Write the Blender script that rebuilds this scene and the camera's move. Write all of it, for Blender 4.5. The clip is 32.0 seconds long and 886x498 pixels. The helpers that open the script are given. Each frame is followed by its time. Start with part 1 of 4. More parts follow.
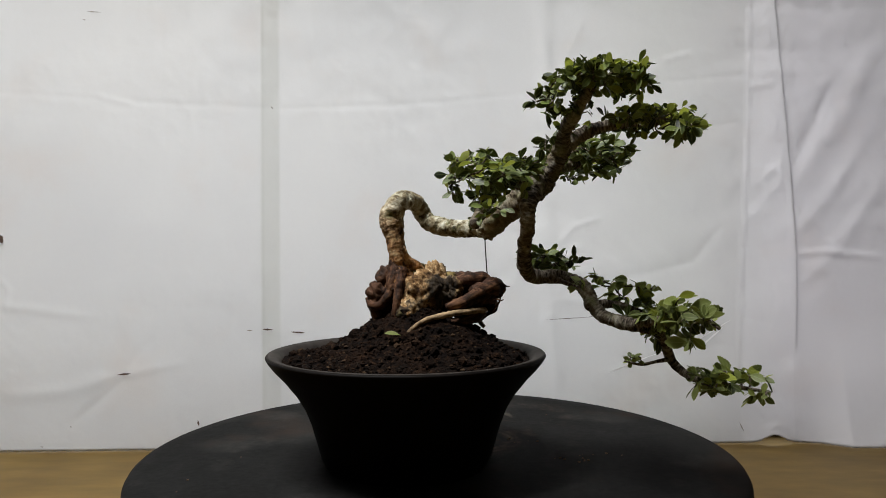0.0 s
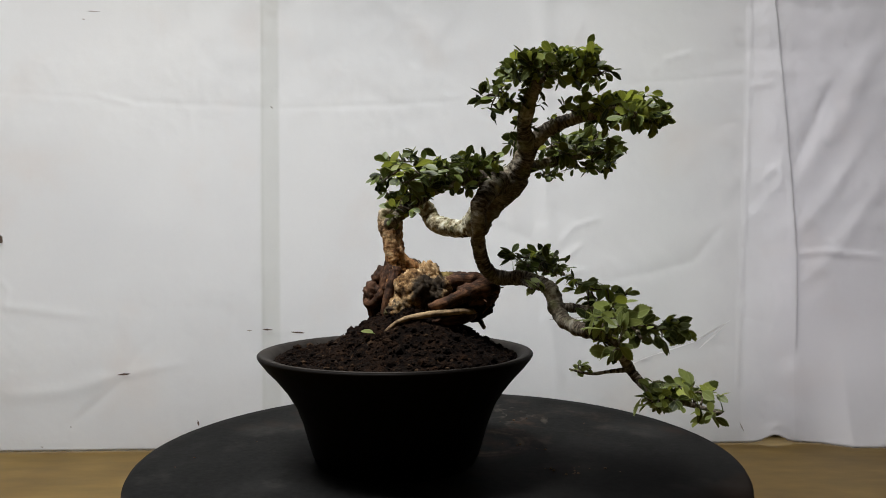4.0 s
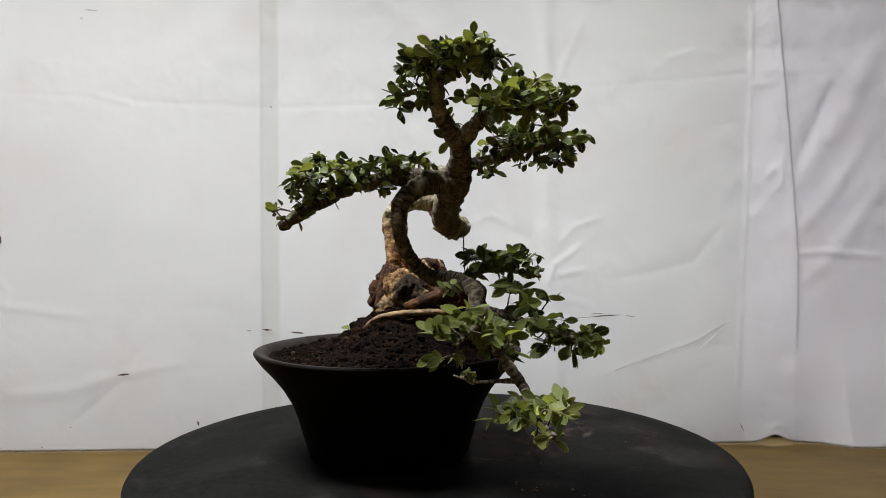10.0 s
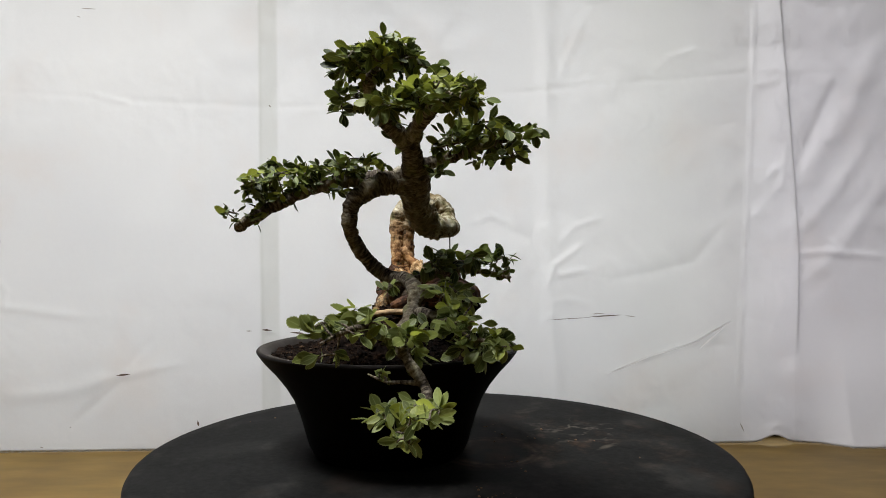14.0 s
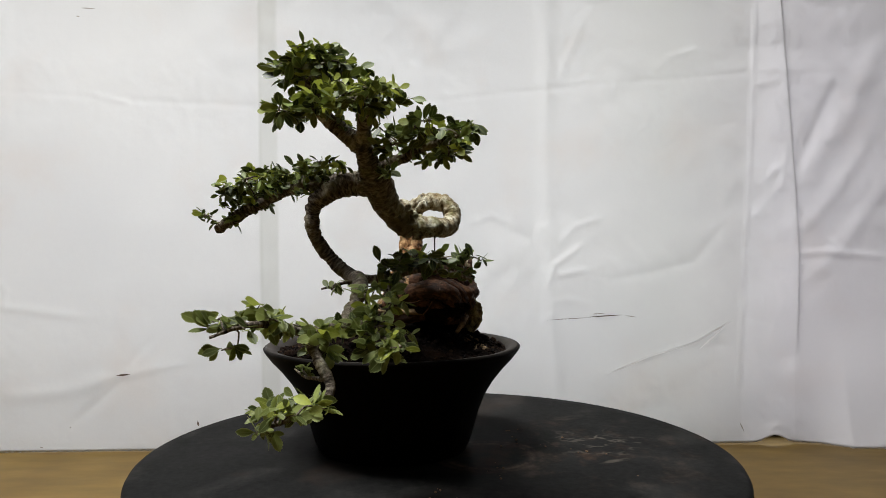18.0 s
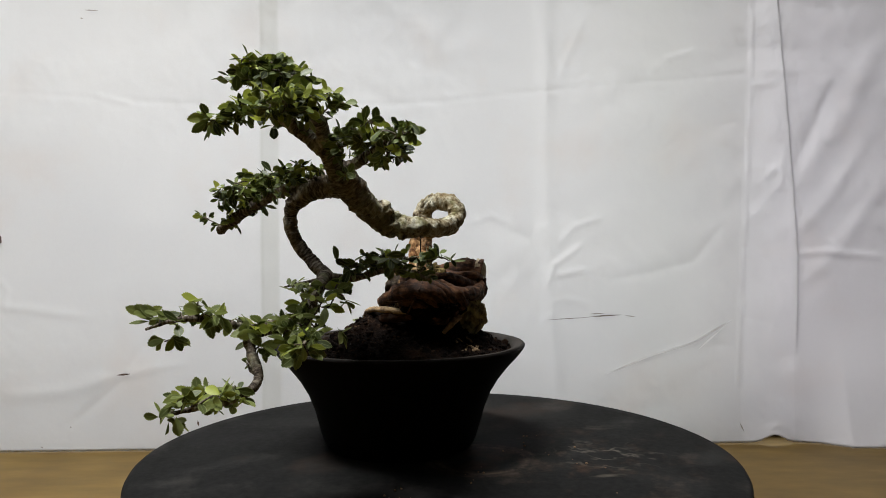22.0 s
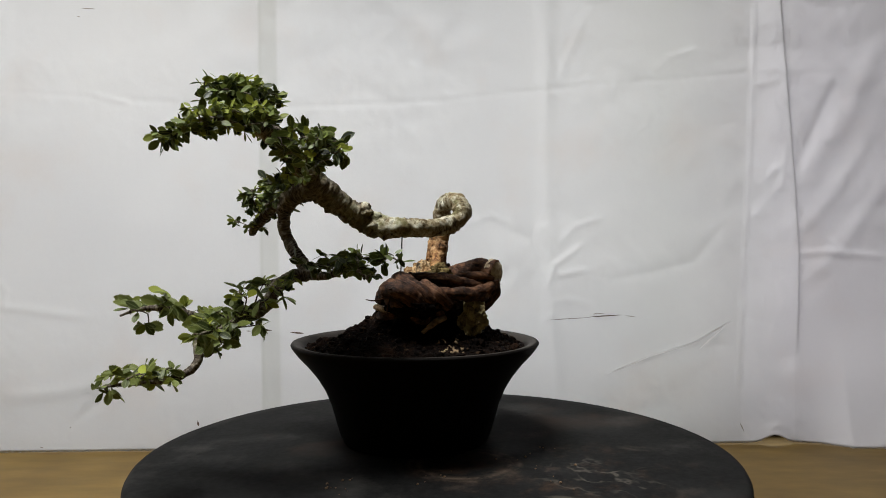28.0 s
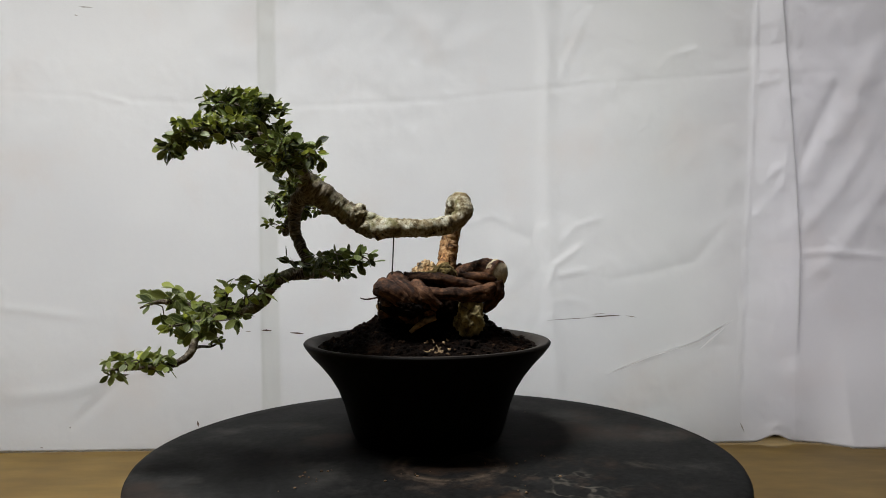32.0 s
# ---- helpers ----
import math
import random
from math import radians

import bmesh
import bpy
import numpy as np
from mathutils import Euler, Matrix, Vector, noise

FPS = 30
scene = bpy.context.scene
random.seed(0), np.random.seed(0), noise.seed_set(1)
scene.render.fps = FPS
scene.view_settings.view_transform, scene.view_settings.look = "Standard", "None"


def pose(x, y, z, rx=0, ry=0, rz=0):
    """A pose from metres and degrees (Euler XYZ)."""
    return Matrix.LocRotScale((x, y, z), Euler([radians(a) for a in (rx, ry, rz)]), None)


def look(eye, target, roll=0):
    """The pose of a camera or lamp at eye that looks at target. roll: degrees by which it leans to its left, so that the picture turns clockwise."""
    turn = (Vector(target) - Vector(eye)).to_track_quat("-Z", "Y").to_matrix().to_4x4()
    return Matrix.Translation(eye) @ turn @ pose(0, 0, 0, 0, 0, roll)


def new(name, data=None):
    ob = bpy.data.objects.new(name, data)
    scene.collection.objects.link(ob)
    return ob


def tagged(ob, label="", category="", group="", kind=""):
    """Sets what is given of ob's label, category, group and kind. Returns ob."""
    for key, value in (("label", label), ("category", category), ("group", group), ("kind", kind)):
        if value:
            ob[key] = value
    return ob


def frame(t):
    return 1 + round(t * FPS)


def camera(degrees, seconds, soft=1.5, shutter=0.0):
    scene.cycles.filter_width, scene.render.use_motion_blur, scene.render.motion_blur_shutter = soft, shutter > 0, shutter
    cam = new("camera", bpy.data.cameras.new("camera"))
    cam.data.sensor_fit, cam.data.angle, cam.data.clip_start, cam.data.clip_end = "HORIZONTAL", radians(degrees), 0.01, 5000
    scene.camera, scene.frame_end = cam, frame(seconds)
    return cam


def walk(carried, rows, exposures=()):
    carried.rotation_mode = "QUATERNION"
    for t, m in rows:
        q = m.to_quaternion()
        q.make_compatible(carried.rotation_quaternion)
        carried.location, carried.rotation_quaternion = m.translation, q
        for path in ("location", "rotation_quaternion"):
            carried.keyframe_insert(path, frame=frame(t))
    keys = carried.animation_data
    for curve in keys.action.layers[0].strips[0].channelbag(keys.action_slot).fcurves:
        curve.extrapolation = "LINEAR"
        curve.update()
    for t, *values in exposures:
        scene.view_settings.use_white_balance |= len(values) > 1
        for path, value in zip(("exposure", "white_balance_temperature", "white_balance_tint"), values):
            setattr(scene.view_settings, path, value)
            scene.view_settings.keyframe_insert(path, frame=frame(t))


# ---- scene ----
# One static camera before a slowly turning table. Metres, z up; the table turns about the z axis.
TOP = 0.110            # top of the turntable over the floor
EYE = (0.0050, -0.65, TOP + 0.1845)
cam = camera(63.36, 32.0, soft=0.9)
CAM = look(EYE, (EYE[0], EYE[1] + 1.0, EYE[2] - 0.0038), roll=-0.19)
walk(cam, [(0.0, CAM), (32.0, CAM)], exposures=[(0.0, -0.10), (8.0, -0.05), (10.0, 0.05), (12.0, 0.06), (13.0, 0.03), (14.0, 0.17), (17.0, 0.20), (20.0, 0.10), (24.0, 0.05), (32.0, -0.04)])

# ---- light ----
world = bpy.data.worlds.new("world")
scene.world = world
world.use_nodes = True
wn = world.node_tree
sky = wn.nodes.new("ShaderNodeTexSky")
sky.sky_type, sky.sun_disc = "NISHITA", False
sky.sun_elevation, sky.sun_rotation = radians(50), radians(200)
wn.links.new(sky.outputs[0], wn.nodes["Background"].inputs[0])
wn.nodes["Background"].inputs[1].default_value = 0.10
# daylight in the roof opening, and in the wide opening behind the thin sheet
SKYLIGHT = (-0.72, -0.36, 2.40, 1.00, 0.60)     # x, y, z, width, depth
OPENING = (-0.78, 0.74, 0.055, 0.72)             # x from, x to, z from, z to


def daylight(name, wide, high, energy, colour, place):
    data = bpy.data.lights.new(name, "AREA")
    data.shape, data.size, data.size_y, data.energy, data.color = "RECTANGLE", wide, high, energy, colour
    new(name, data).matrix_world = place


daylight("skylight", SKYLIGHT[3] - 0.06, SKYLIGHT[4] - 0.06, 112.0, (0.968, 0.975, 0.980), pose(SKYLIGHT[0], SKYLIGHT[1], SKYLIGHT[2] + 0.02))
daylight("window_light", OPENING[1] - OPENING[0] - 0.04, OPENING[3] - OPENING[2] - 0.02, 7.3, (0.957, 0.965, 0.978), pose((OPENING[0] + OPENING[1]) / 2, 0.54, (OPENING[2] + OPENING[3]) / 2, -90, 0, 0))


# ---- materials ----
def material(name, rough=0.6, metal=0.0):
    m = bpy.data.materials.new(name)
    m.use_nodes = True
    b = m.node_tree.nodes["Principled BSDF"]
    b.inputs["Roughness"].default_value, b.inputs["Metallic"].default_value = rough, metal
    b.inputs["Specular IOR Level"].default_value = 0.25
    return m, m.node_tree, b


def node(nt, kind, **values):
    n = nt.nodes.new(kind)
    for k, v in values.items():
        n.inputs[k.replace("_", " ")].default_value = v
    return n


def noise_tex(nt, scale, detail=4.0, rough=0.6, coords="Object", stretch=None):
    c = nt.nodes.new("ShaderNodeTexCoord")
    out = c.outputs[coords]
    if stretch:
        mp = nt.nodes.new("ShaderNodeMapping")
        mp.inputs["Scale"].default_value = stretch
        nt.links.new(out, mp.inputs["Vector"])
        out = mp.outputs[0]
    n = node(nt, "ShaderNodeTexNoise", Scale=scale, Detail=detail, Roughness=rough)
    nt.links.new(out, n.inputs["Vector"])
    return n.outputs["Fac"]


def ramp(nt, fac, stops):
    r = nt.nodes.new("ShaderNodeValToRGB")
    e = r.color_ramp.elements
    while len(e) < len(stops):
        e.new(0.5)
    for el, (at, col) in zip(e, stops):
        el.position, el.color = at, (*col, 1.0)
    nt.links.new(fac, r.inputs[0])
    return r.outputs[0]


def mixed(nt, fac, a, b, blend="MIX"):
    m = nt.nodes.new("ShaderNodeMix")
    m.data_type, m.blend_type = "RGBA", blend
    for value, slot in ((fac, 0), (a, 6), (b, 7)):
        if hasattr(value, "is_linked"):
            nt.links.new(value, m.inputs[slot])
        else:
            m.inputs[slot].default_value = value if slot == 0 else (*value, 1.0)
    return m.outputs[2]


def bump(nt, bsdf, fac, strength, distance):
    b = node(nt, "ShaderNodeBump", Strength=strength, Distance=distance)
    nt.links.new(fac, b.inputs["Height"])
    nt.links.new(b.outputs[0], bsdf.inputs["Normal"])


def attribute(nt, name):
    a = nt.nodes.new("ShaderNodeAttribute")
    a.attribute_name = name
    return a


def simple(name, dark, light, scale, rough=0.7, bumps=(0.3, 0.001), detail=5.0, stretch=None, low=0.35, high=0.68, shine=0.25):
    m, nt, b = material(name, rough)
    b.inputs["Specular IOR Level"].default_value = shine
    f = noise_tex(nt, scale, detail, 0.65, stretch=stretch)
    big = noise_tex(nt, scale * 0.13, 3.0, 0.5, stretch=stretch)
    c = ramp(nt, f, [(low, dark), (high, light)])
    c = mixed(nt, 0.35, c, ramp(nt, big, [(0.3, dark), (0.7, light)]))
    nt.links.new(c, b.inputs["Base Color"])
    bump(nt, b, f, *bumps)
    return m


def skin_tex(nt, scale, detail, rough, stretch):
    """Noise laid along a limb: x runs its length, y and z round it."""
    mp = nt.nodes.new("ShaderNodeMapping")
    mp.inputs["Scale"].default_value = stretch
    nt.links.new(attribute(nt, "skin").outputs["Vector"], mp.inputs["Vector"])
    n = node(nt, "ShaderNodeTexNoise", Scale=scale, Detail=detail, Roughness=rough)
    nt.links.new(mp.outputs[0], n.inputs["Vector"])
    return n.outputs["Fac"]


def bark_material():
    """Brown flaky bark below, pale lichen-grey bark on the old wood, grey-brown on the branches: the mesh's tone says which."""
    m, nt, b = material("bark", 0.85)
    tone = attribute(nt, "tone").outputs["Fac"]
    fine = noise_tex(nt, 420, 5, 0.7)
    mid = noise_tex(nt, 130, 5, 0.7)
    rings = skin_tex(nt, 620, 5, 0.65, (1.0, 0.30, 0.30))
    cracks = skin_tex(nt, 260, 4, 0.7, (1.0, 0.35, 0.35))
    old = ramp(nt, mid, [(0.36, (0.022, 0.009, 0.004)), (0.45, (0.20, 0.085, 0.030)), (0.56, (0.50, 0.27, 0.105)), (0.68, (0.66, 0.46, 0.24))])
    old = mixed(nt, 0.65, old, ramp(nt, cracks, [(0.34, (0.10, 0.06, 0.04)), (0.46, (1, 1, 1))]), "MULTIPLY")
    pale = ramp(nt, mid, [(0.33, (0.025, 0.017, 0.009)), (0.40, (0.14, 0.10, 0.050)), (0.48, (0.36, 0.315, 0.20)), (0.58, (0.60, 0.57, 0.44)), (0.70, (0.74, 0.73, 0.62))])
    pale = mixed(nt, 0.55, pale, ramp(nt, cracks, [(0.35, (0.14, 0.10, 0.06)), (0.45, (1, 1, 1))]), "MULTIPLY")
    pale = mixed(nt, ramp(nt, noise_tex(nt, 210, 3, 0.5), [(0.62, (0, 0, 0)), (0.68, (0.85, 0.85, 0.85))]), pale, (0.022, 0.020, 0.012))
    pale = mixed(nt, ramp(nt, noise_tex(nt, 38, 4, 0.6), [(0.50, (0, 0, 0)), (0.62, (0.75, 0.75, 0.75))]), pale, mixed(nt, mid, (0.05, 0.035, 0.015), (0.30, 0.20, 0.075)))
    young = ramp(nt, rings, [(0.36, (0.009, 0.006, 0.004)), (0.48, (0.072, 0.053, 0.038)), (0.64, (0.25, 0.215, 0.165)), (0.78, (0.42, 0.385, 0.32))])
    young = mixed(nt, ramp(nt, noise_tex(nt, 48, 4, 0.6), [(0.50, (0, 0, 0)), (0.62, (0.5, 0.5, 0.5))]), young, pale)
    lo = nt.nodes.new("ShaderNodeMath")
    lo.operation, lo.use_clamp = "MULTIPLY", True
    nt.links.new(tone, lo.inputs[0])
    lo.inputs[1].default_value = 2.0
    hi = nt.nodes.new("ShaderNodeMath")
    hi.operation, hi.use_clamp = "MULTIPLY_ADD", True
    nt.links.new(tone, hi.inputs[0])
    hi.inputs[1].default_value, hi.inputs[2].default_value = 2.0, -1.0
    c = mixed(nt, hi.outputs[0], mixed(nt, lo.outputs[0], old, pale), young)
    c = mixed(nt, 0.5, c, ramp(nt, fine, [(0.3, (0.35, 0.35, 0.35)), (0.65, (1, 1, 1))]), "MULTIPLY")
    moss = ramp(nt, noise_tex(nt, 55, 3, 0.5), [(0.58, (0, 0, 0)), (0.70, (0.45, 0.45, 0.45))])
    c = mixed(nt, moss, c, (0.14, 0.155, 0.05))
    nt.links.new(c, b.inputs["Base Color"])
    bump(nt, b, mixed(nt, 0.5, mixed(nt, 0.5, fine, mid), mixed(nt, 0.4, rings, cracks)), 1.0, 0.0034)
    return m


def leaf_material(name, dark, light, edge, through_light=0.22):
    m, nt, b = material(name, 0.5)
    b.inputs["Specular IOR Level"].default_value = 0.34
    info = nt.nodes.new("ShaderNodeObjectInfo").outputs["Random"]
    isl = nt.nodes.new("ShaderNodeNewGeometry").outputs["Random Per Island"]
    add = nt.nodes.new("ShaderNodeMath")
    add.operation = "ADD"
    nt.links.new(info, add.inputs[0])
    nt.links.new(isl, add.inputs[1])
    fr = nt.nodes.new("ShaderNodeMath")
    fr.operation = "FRACT"
    nt.links.new(add.outputs[0], fr.inputs[0])
    c = ramp(nt, fr.outputs[0], [(0.0, dark), (0.75, light), (1.0, [1.5 * x for x in light])])
    spots = noise_tex(nt, 500, 3, 0.6)
    c = mixed(nt, 0.35, c, ramp(nt, spots, [(0.35, (0.55, 0.6, 0.5)), (0.65, (1, 1, 1))]), "MULTIPLY")
    sep = nt.nodes.new("ShaderNodeSeparateXYZ")
    nt.links.new(attribute(nt, "blade").outputs["Vector"], sep.inputs[0])
    rim = ramp(nt, sep.outputs[0], [(0.0, (0.5, 0.5, 0.5)), (0.10, (0, 0, 0)), (0.72, (0, 0, 0)), (1.0, (0.75, 0.75, 0.75))])
    c = mixed(nt, rim, c, edge)
    nt.links.new(c, b.inputs["Base Color"])
    bump(nt, b, spots, 0.15, 0.0004)
    t = nt.nodes.new("ShaderNodeBsdfTranslucent")
    nt.links.new(c, t.inputs["Color"])
    mix = nt.nodes.new("ShaderNodeMixShader")
    mix.inputs[0].default_value = through_light
    nt.links.new(b.outputs[0], mix.inputs[1])
    nt.links.new(t.outputs[0], mix.inputs[2])
    nt.links.new(mix.outputs[0], nt.nodes["Material Output"].inputs[0])
    return m


def cloth_material(name, clean=0.0):
    m, nt, b = material(name, 0.9)
    big = noise_tex(nt, 2.2, 3, 0.5)
    stains = noise_tex(nt, 6.0, 4, 0.6)
    fine = noise_tex(nt, 900, 2, 0.5)
    c = ramp(nt, big, [(0.3, (0.72, 0.72, 0.72)), (0.7, (0.79, 0.785, 0.775))])
    c = mixed(nt, ramp(nt, stains, [(0.55, (0, 0, 0)), (0.75, (0.5, 0.5, 0.5))]), c, (0.73, 0.69, 0.66))
    c = mixed(nt, 0.10, c, ramp(nt, fine, [(0.3, (0.5, 0.5, 0.5)), (0.7, (1, 1, 1))]), "MULTIPLY")
    # cloth's seam strip, plus the right side's weaker light put into the colour
    seam_shade = attribute(nt, "seam_shade").outputs["Fac"]
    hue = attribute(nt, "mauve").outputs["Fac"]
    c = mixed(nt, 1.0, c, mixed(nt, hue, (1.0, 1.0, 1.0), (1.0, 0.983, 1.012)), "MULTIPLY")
    c = mixed(nt, seam_shade, c, mixed(nt, hue, (0.55, 0.555, 0.515), (0.54, 0.525, 0.530)))
    c = mixed(nt, clean, c, (1.0, 1.0, 1.0), "ADD")
    nt.links.new(c, b.inputs["Base Color"])
    bump(nt, b, mixed(nt, 0.02, noise_tex(nt, 11, 5, 0.55), fine), 0.4, 0.005)
    t = nt.nodes.new("ShaderNodeBsdfTranslucent")
    nt.links.new(c, t.inputs["Color"])
    mix = nt.nodes.new("ShaderNodeMixShader")
    mix.inputs[0].default_value = 0.5
    nt.links.new(b.outputs[0], mix.inputs[1])
    nt.links.new(t.outputs[0], mix.inputs[2])
    nt.links.new(mix.outputs[0], nt.nodes["Material Output"].inputs[0])
    return m


def board_material():
    m, nt, b = material("plywood", 0.55)
    grain = noise_tex(nt, 14, 6, 0.6, stretch=(0.8, 2.4, 1.0))
    blot = noise_tex(nt, 7, 3, 0.5)
    c = ramp(nt, grain, [(0.32, (0.125, 0.075, 0.014)), (0.55, (0.165, 0.102, 0.021)), (0.75, (0.205, 0.132, 0.034))])
    c = mixed(nt, 0.4, c, ramp(nt, blot, [(0.35, (0.6, 0.55, 0.5)), (0.65, (1, 1, 1))]), "MULTIPLY")
    nt.links.new(c, b.inputs["Base Color"])
    bump(nt, b, grain, 0.15, 0.001)
    return m


def disc_material():
    """Worn black board with grey scuffs and rust-brown water stains."""
    m, nt, b = material("black_board", 0.62)
    b.inputs["Specular IOR Level"].default_value = 0.015
    fine = noise_tex(nt, 160, 5, 0.65)
    scuff = noise_tex(nt, 6, 5, 0.62)
    rust = noise_tex(nt, 5.5, 4, 0.55)
    streak = noise_tex(nt, 30, 4, 0.6, stretch=(1.0, 0.35, 1.0))
    c = ramp(nt, fine, [(0.3, (0.0056, 0.0055, 0.0053)), (0.7, (0.0125, 0.0123, 0.0118))])
    c = mixed(nt, ramp(nt, scuff, [(0.50, (0, 0, 0)), (0.70, (0.75, 0.75, 0.75))]), c, (0.027, 0.0265, 0.025))
    c = mixed(nt, ramp(nt, rust, [(0.58, (0, 0, 0)), (0.72, (0.35, 0.35, 0.35))]), c, (0.055, 0.030, 0.018))
    # a worn, rust-stained side of the board
    far = nt.nodes.new("ShaderNodeVectorMath")
    far.operation = "DISTANCE"
    far.inputs[1].default_value = (0.03, 0.12, 0.0)
    nt.links.new(nt.nodes.new("ShaderNodeTexCoord").outputs["Object"], far.inputs[0])
    worn = ramp(nt, far.outputs["Value"], [(0.02, (1, 1, 1)), (0.15, (0, 0, 0))])
    stain = mixed(nt, worn, (0, 0, 0), ramp(nt, noise_tex(nt, 26, 6, 0.7), [(0.52, (0, 0, 0)), (0.66, (0.55, 0.55, 0.55))]))
    c = mixed(nt, stain, c, (0.050, 0.030, 0.019))
    # the rust ring that an older pot has left
    ring = nt.nodes.new("ShaderNodeVectorMath")
    ring.operation = "DISTANCE"
    ring.inputs[1].default_value = (0.036, 0.044, 0.0)
    wobble = nt.nodes.new("ShaderNodeVectorMath")
    wobble.operation = "ADD"
    nt.links.new(nt.nodes.new("ShaderNodeTexCoord").outputs["Object"], wobble.inputs[0])
    nt.links.new(mixed(nt, noise_tex(nt, 14, 3, 0.6), (-0.012, -0.012, 0), (0.012, 0.012, 0)), wobble.inputs[1])
    nt.links.new(wobble.outputs[0], ring.inputs[0])
    inside = ramp(nt, ring.outputs["Value"], [(0.030, (0.8, 0.8, 0.8)), (0.060, (0, 0, 0))])
    inside = mixed(nt, ramp(nt, noise_tex(nt, 22, 5, 0.65), [(0.42, (0, 0, 0)), (0.60, (1, 1, 1))]), (0, 0, 0), inside)
    c = mixed(nt, inside, c, (0.034, 0.022, 0.015))
    band = ramp(nt, ring.outputs["Value"], [(0.034, (0, 0, 0)), (0.0385, (0.6, 0.6, 0.6)), (0.0425, (0.1, 0.1, 0.1)), (0.046, (0.4, 0.4, 0.4)), (0.050, (0, 0, 0))])
    band = mixed(nt, ramp(nt, noise_tex(nt, 34, 5, 0.7), [(0.42, (0, 0, 0)), (0.60, (1, 1, 1))]), (0, 0, 0), band)
    c = mixed(nt, band, c, (0.135, 0.098, 0.068))
    # star-shaped scratches further out
    star = nt.nodes.new("ShaderNodeVectorMath")
    star.operation = "DISTANCE"
    star.inputs[1].default_value = (0.016, 0.150, 0.0)
    nt.links.new(nt.nodes.new("ShaderNodeTexCoord").outputs["Object"], star.inputs[0])
    lines = ramp(nt, noise_tex(nt, 19, 3, 0.55), [(0.478, (0, 0, 0)), (0.50, (1, 1, 1)), (0.522, (0, 0, 0))])
    lines = mixed(nt, ramp(nt, star.outputs["Value"], [(0.010, (0.6, 0.6, 0.6)), (0.060, (0, 0, 0))]), (0, 0, 0), lines)
    lines = mixed(nt, ramp(nt, noise_tex(nt, 30, 4, 0.6), [(0.40, (0, 0, 0)), (0.58, (1, 1, 1))]), (0, 0, 0), lines)
    c = mixed(nt, lines, c, (0.13, 0.115, 0.092))
    smear = ramp(nt, noise_tex(nt, 13, 6, 0.7), [(0.54, (0, 0, 0)), (0.72, (0.40, 0.40, 0.40))])
    c = mixed(nt, smear, c, (0.050, 0.047, 0.042))
    pale = mixed(nt, worn, (0, 0, 0), ramp(nt, streak, [(0.62, (0, 0, 0)), (0.72, (0.55, 0.55, 0.55))]))
    c = mixed(nt, pale, c, (0.15, 0.13, 0.10))
    nt.links.new(c, b.inputs["Base Color"])
    nt.links.new(ramp(nt, scuff, [(0.3, (0.5, 0.5, 0.5)), (0.7, (0.75, 0.75, 0.75))]), b.inputs["Roughness"])
    bump(nt, b, fine, 0.2, 0.0006)
    return m


CLOTH = cloth_material("cotton_sheet")
BOARD = board_material()
DISC = disc_material()
BARK = bark_material()
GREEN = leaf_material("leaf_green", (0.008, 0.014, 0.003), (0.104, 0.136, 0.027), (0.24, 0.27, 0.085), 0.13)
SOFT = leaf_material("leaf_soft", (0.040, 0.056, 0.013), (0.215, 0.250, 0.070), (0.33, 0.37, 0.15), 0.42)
# yellow-green of fresh growth, also used to put lit tops into colour
YOUNG_LIT = leaf_material("leaf_young_lit", (0.120, 0.142, 0.020), (0.285, 0.320, 0.045), (0.36, 0.38, 0.10), 0.38)
POT = simple("brown_black_clay", (0.0026, 0.0020, 0.0018), (0.0066, 0.0050, 0.0043), 90, 0.6, (0.12, 0.0006), shine=0.07)
def soil_material():
    m, nt, b = material("damp_soil", 0.95)
    b.inputs["Specular IOR Level"].default_value = 0.08
    isl = nt.nodes.new("ShaderNodeNewGeometry").outputs["Random Per Island"]
    f = noise_tex(nt, 210, 6, 0.75)
    c = ramp(nt, f, [(0.40, (0.003, 0.002, 0.0015)), (0.55, (0.014, 0.0075, 0.004)), (0.70, (0.110, 0.054, 0.026))])
    c = mixed(nt, 0.55, c, ramp(nt, isl, [(0.0, (0.002, 0.0015, 0.001)), (0.6, (0.007, 0.0040, 0.0028)), (0.9, (0.026, 0.013, 0.007)), (1.0, (0.16, 0.10, 0.06))]))
    # darker on the side under the roots
    side_far = nt.nodes.new("ShaderNodeVectorMath")
    side_far.operation = "DISTANCE"
    side_far.inputs[1].default_value = (0.085, 0.055, 0.05)
    nt.links.new(nt.nodes.new("ShaderNodeTexCoord").outputs["Object"], side_far.inputs[0])
    dark_side = mixed(nt, 0.35, ramp(nt, side_far.outputs["Value"], [(0.050, (1, 1, 1)), (0.105, (0, 0, 0))]), noise_tex(nt, 60, 4, 0.6))
    c = mixed(nt, dark_side, c, mixed(nt, 1.0, c, (0.36, 0.34, 0.32), "MULTIPLY"))
    c = mixed(nt, ramp(nt, noise_tex(nt, 38, 4, 0.6), [(0.48, (0, 0, 0)), (0.70, (0.4, 0.4, 0.4))]), c, mixed(nt, f, (0.008, 0.0045, 0.003), (0.060, 0.028, 0.013)))
    nt.links.new(c, b.inputs["Base Color"])
    bump(nt, b, f, 1.0, 0.004)
    return m


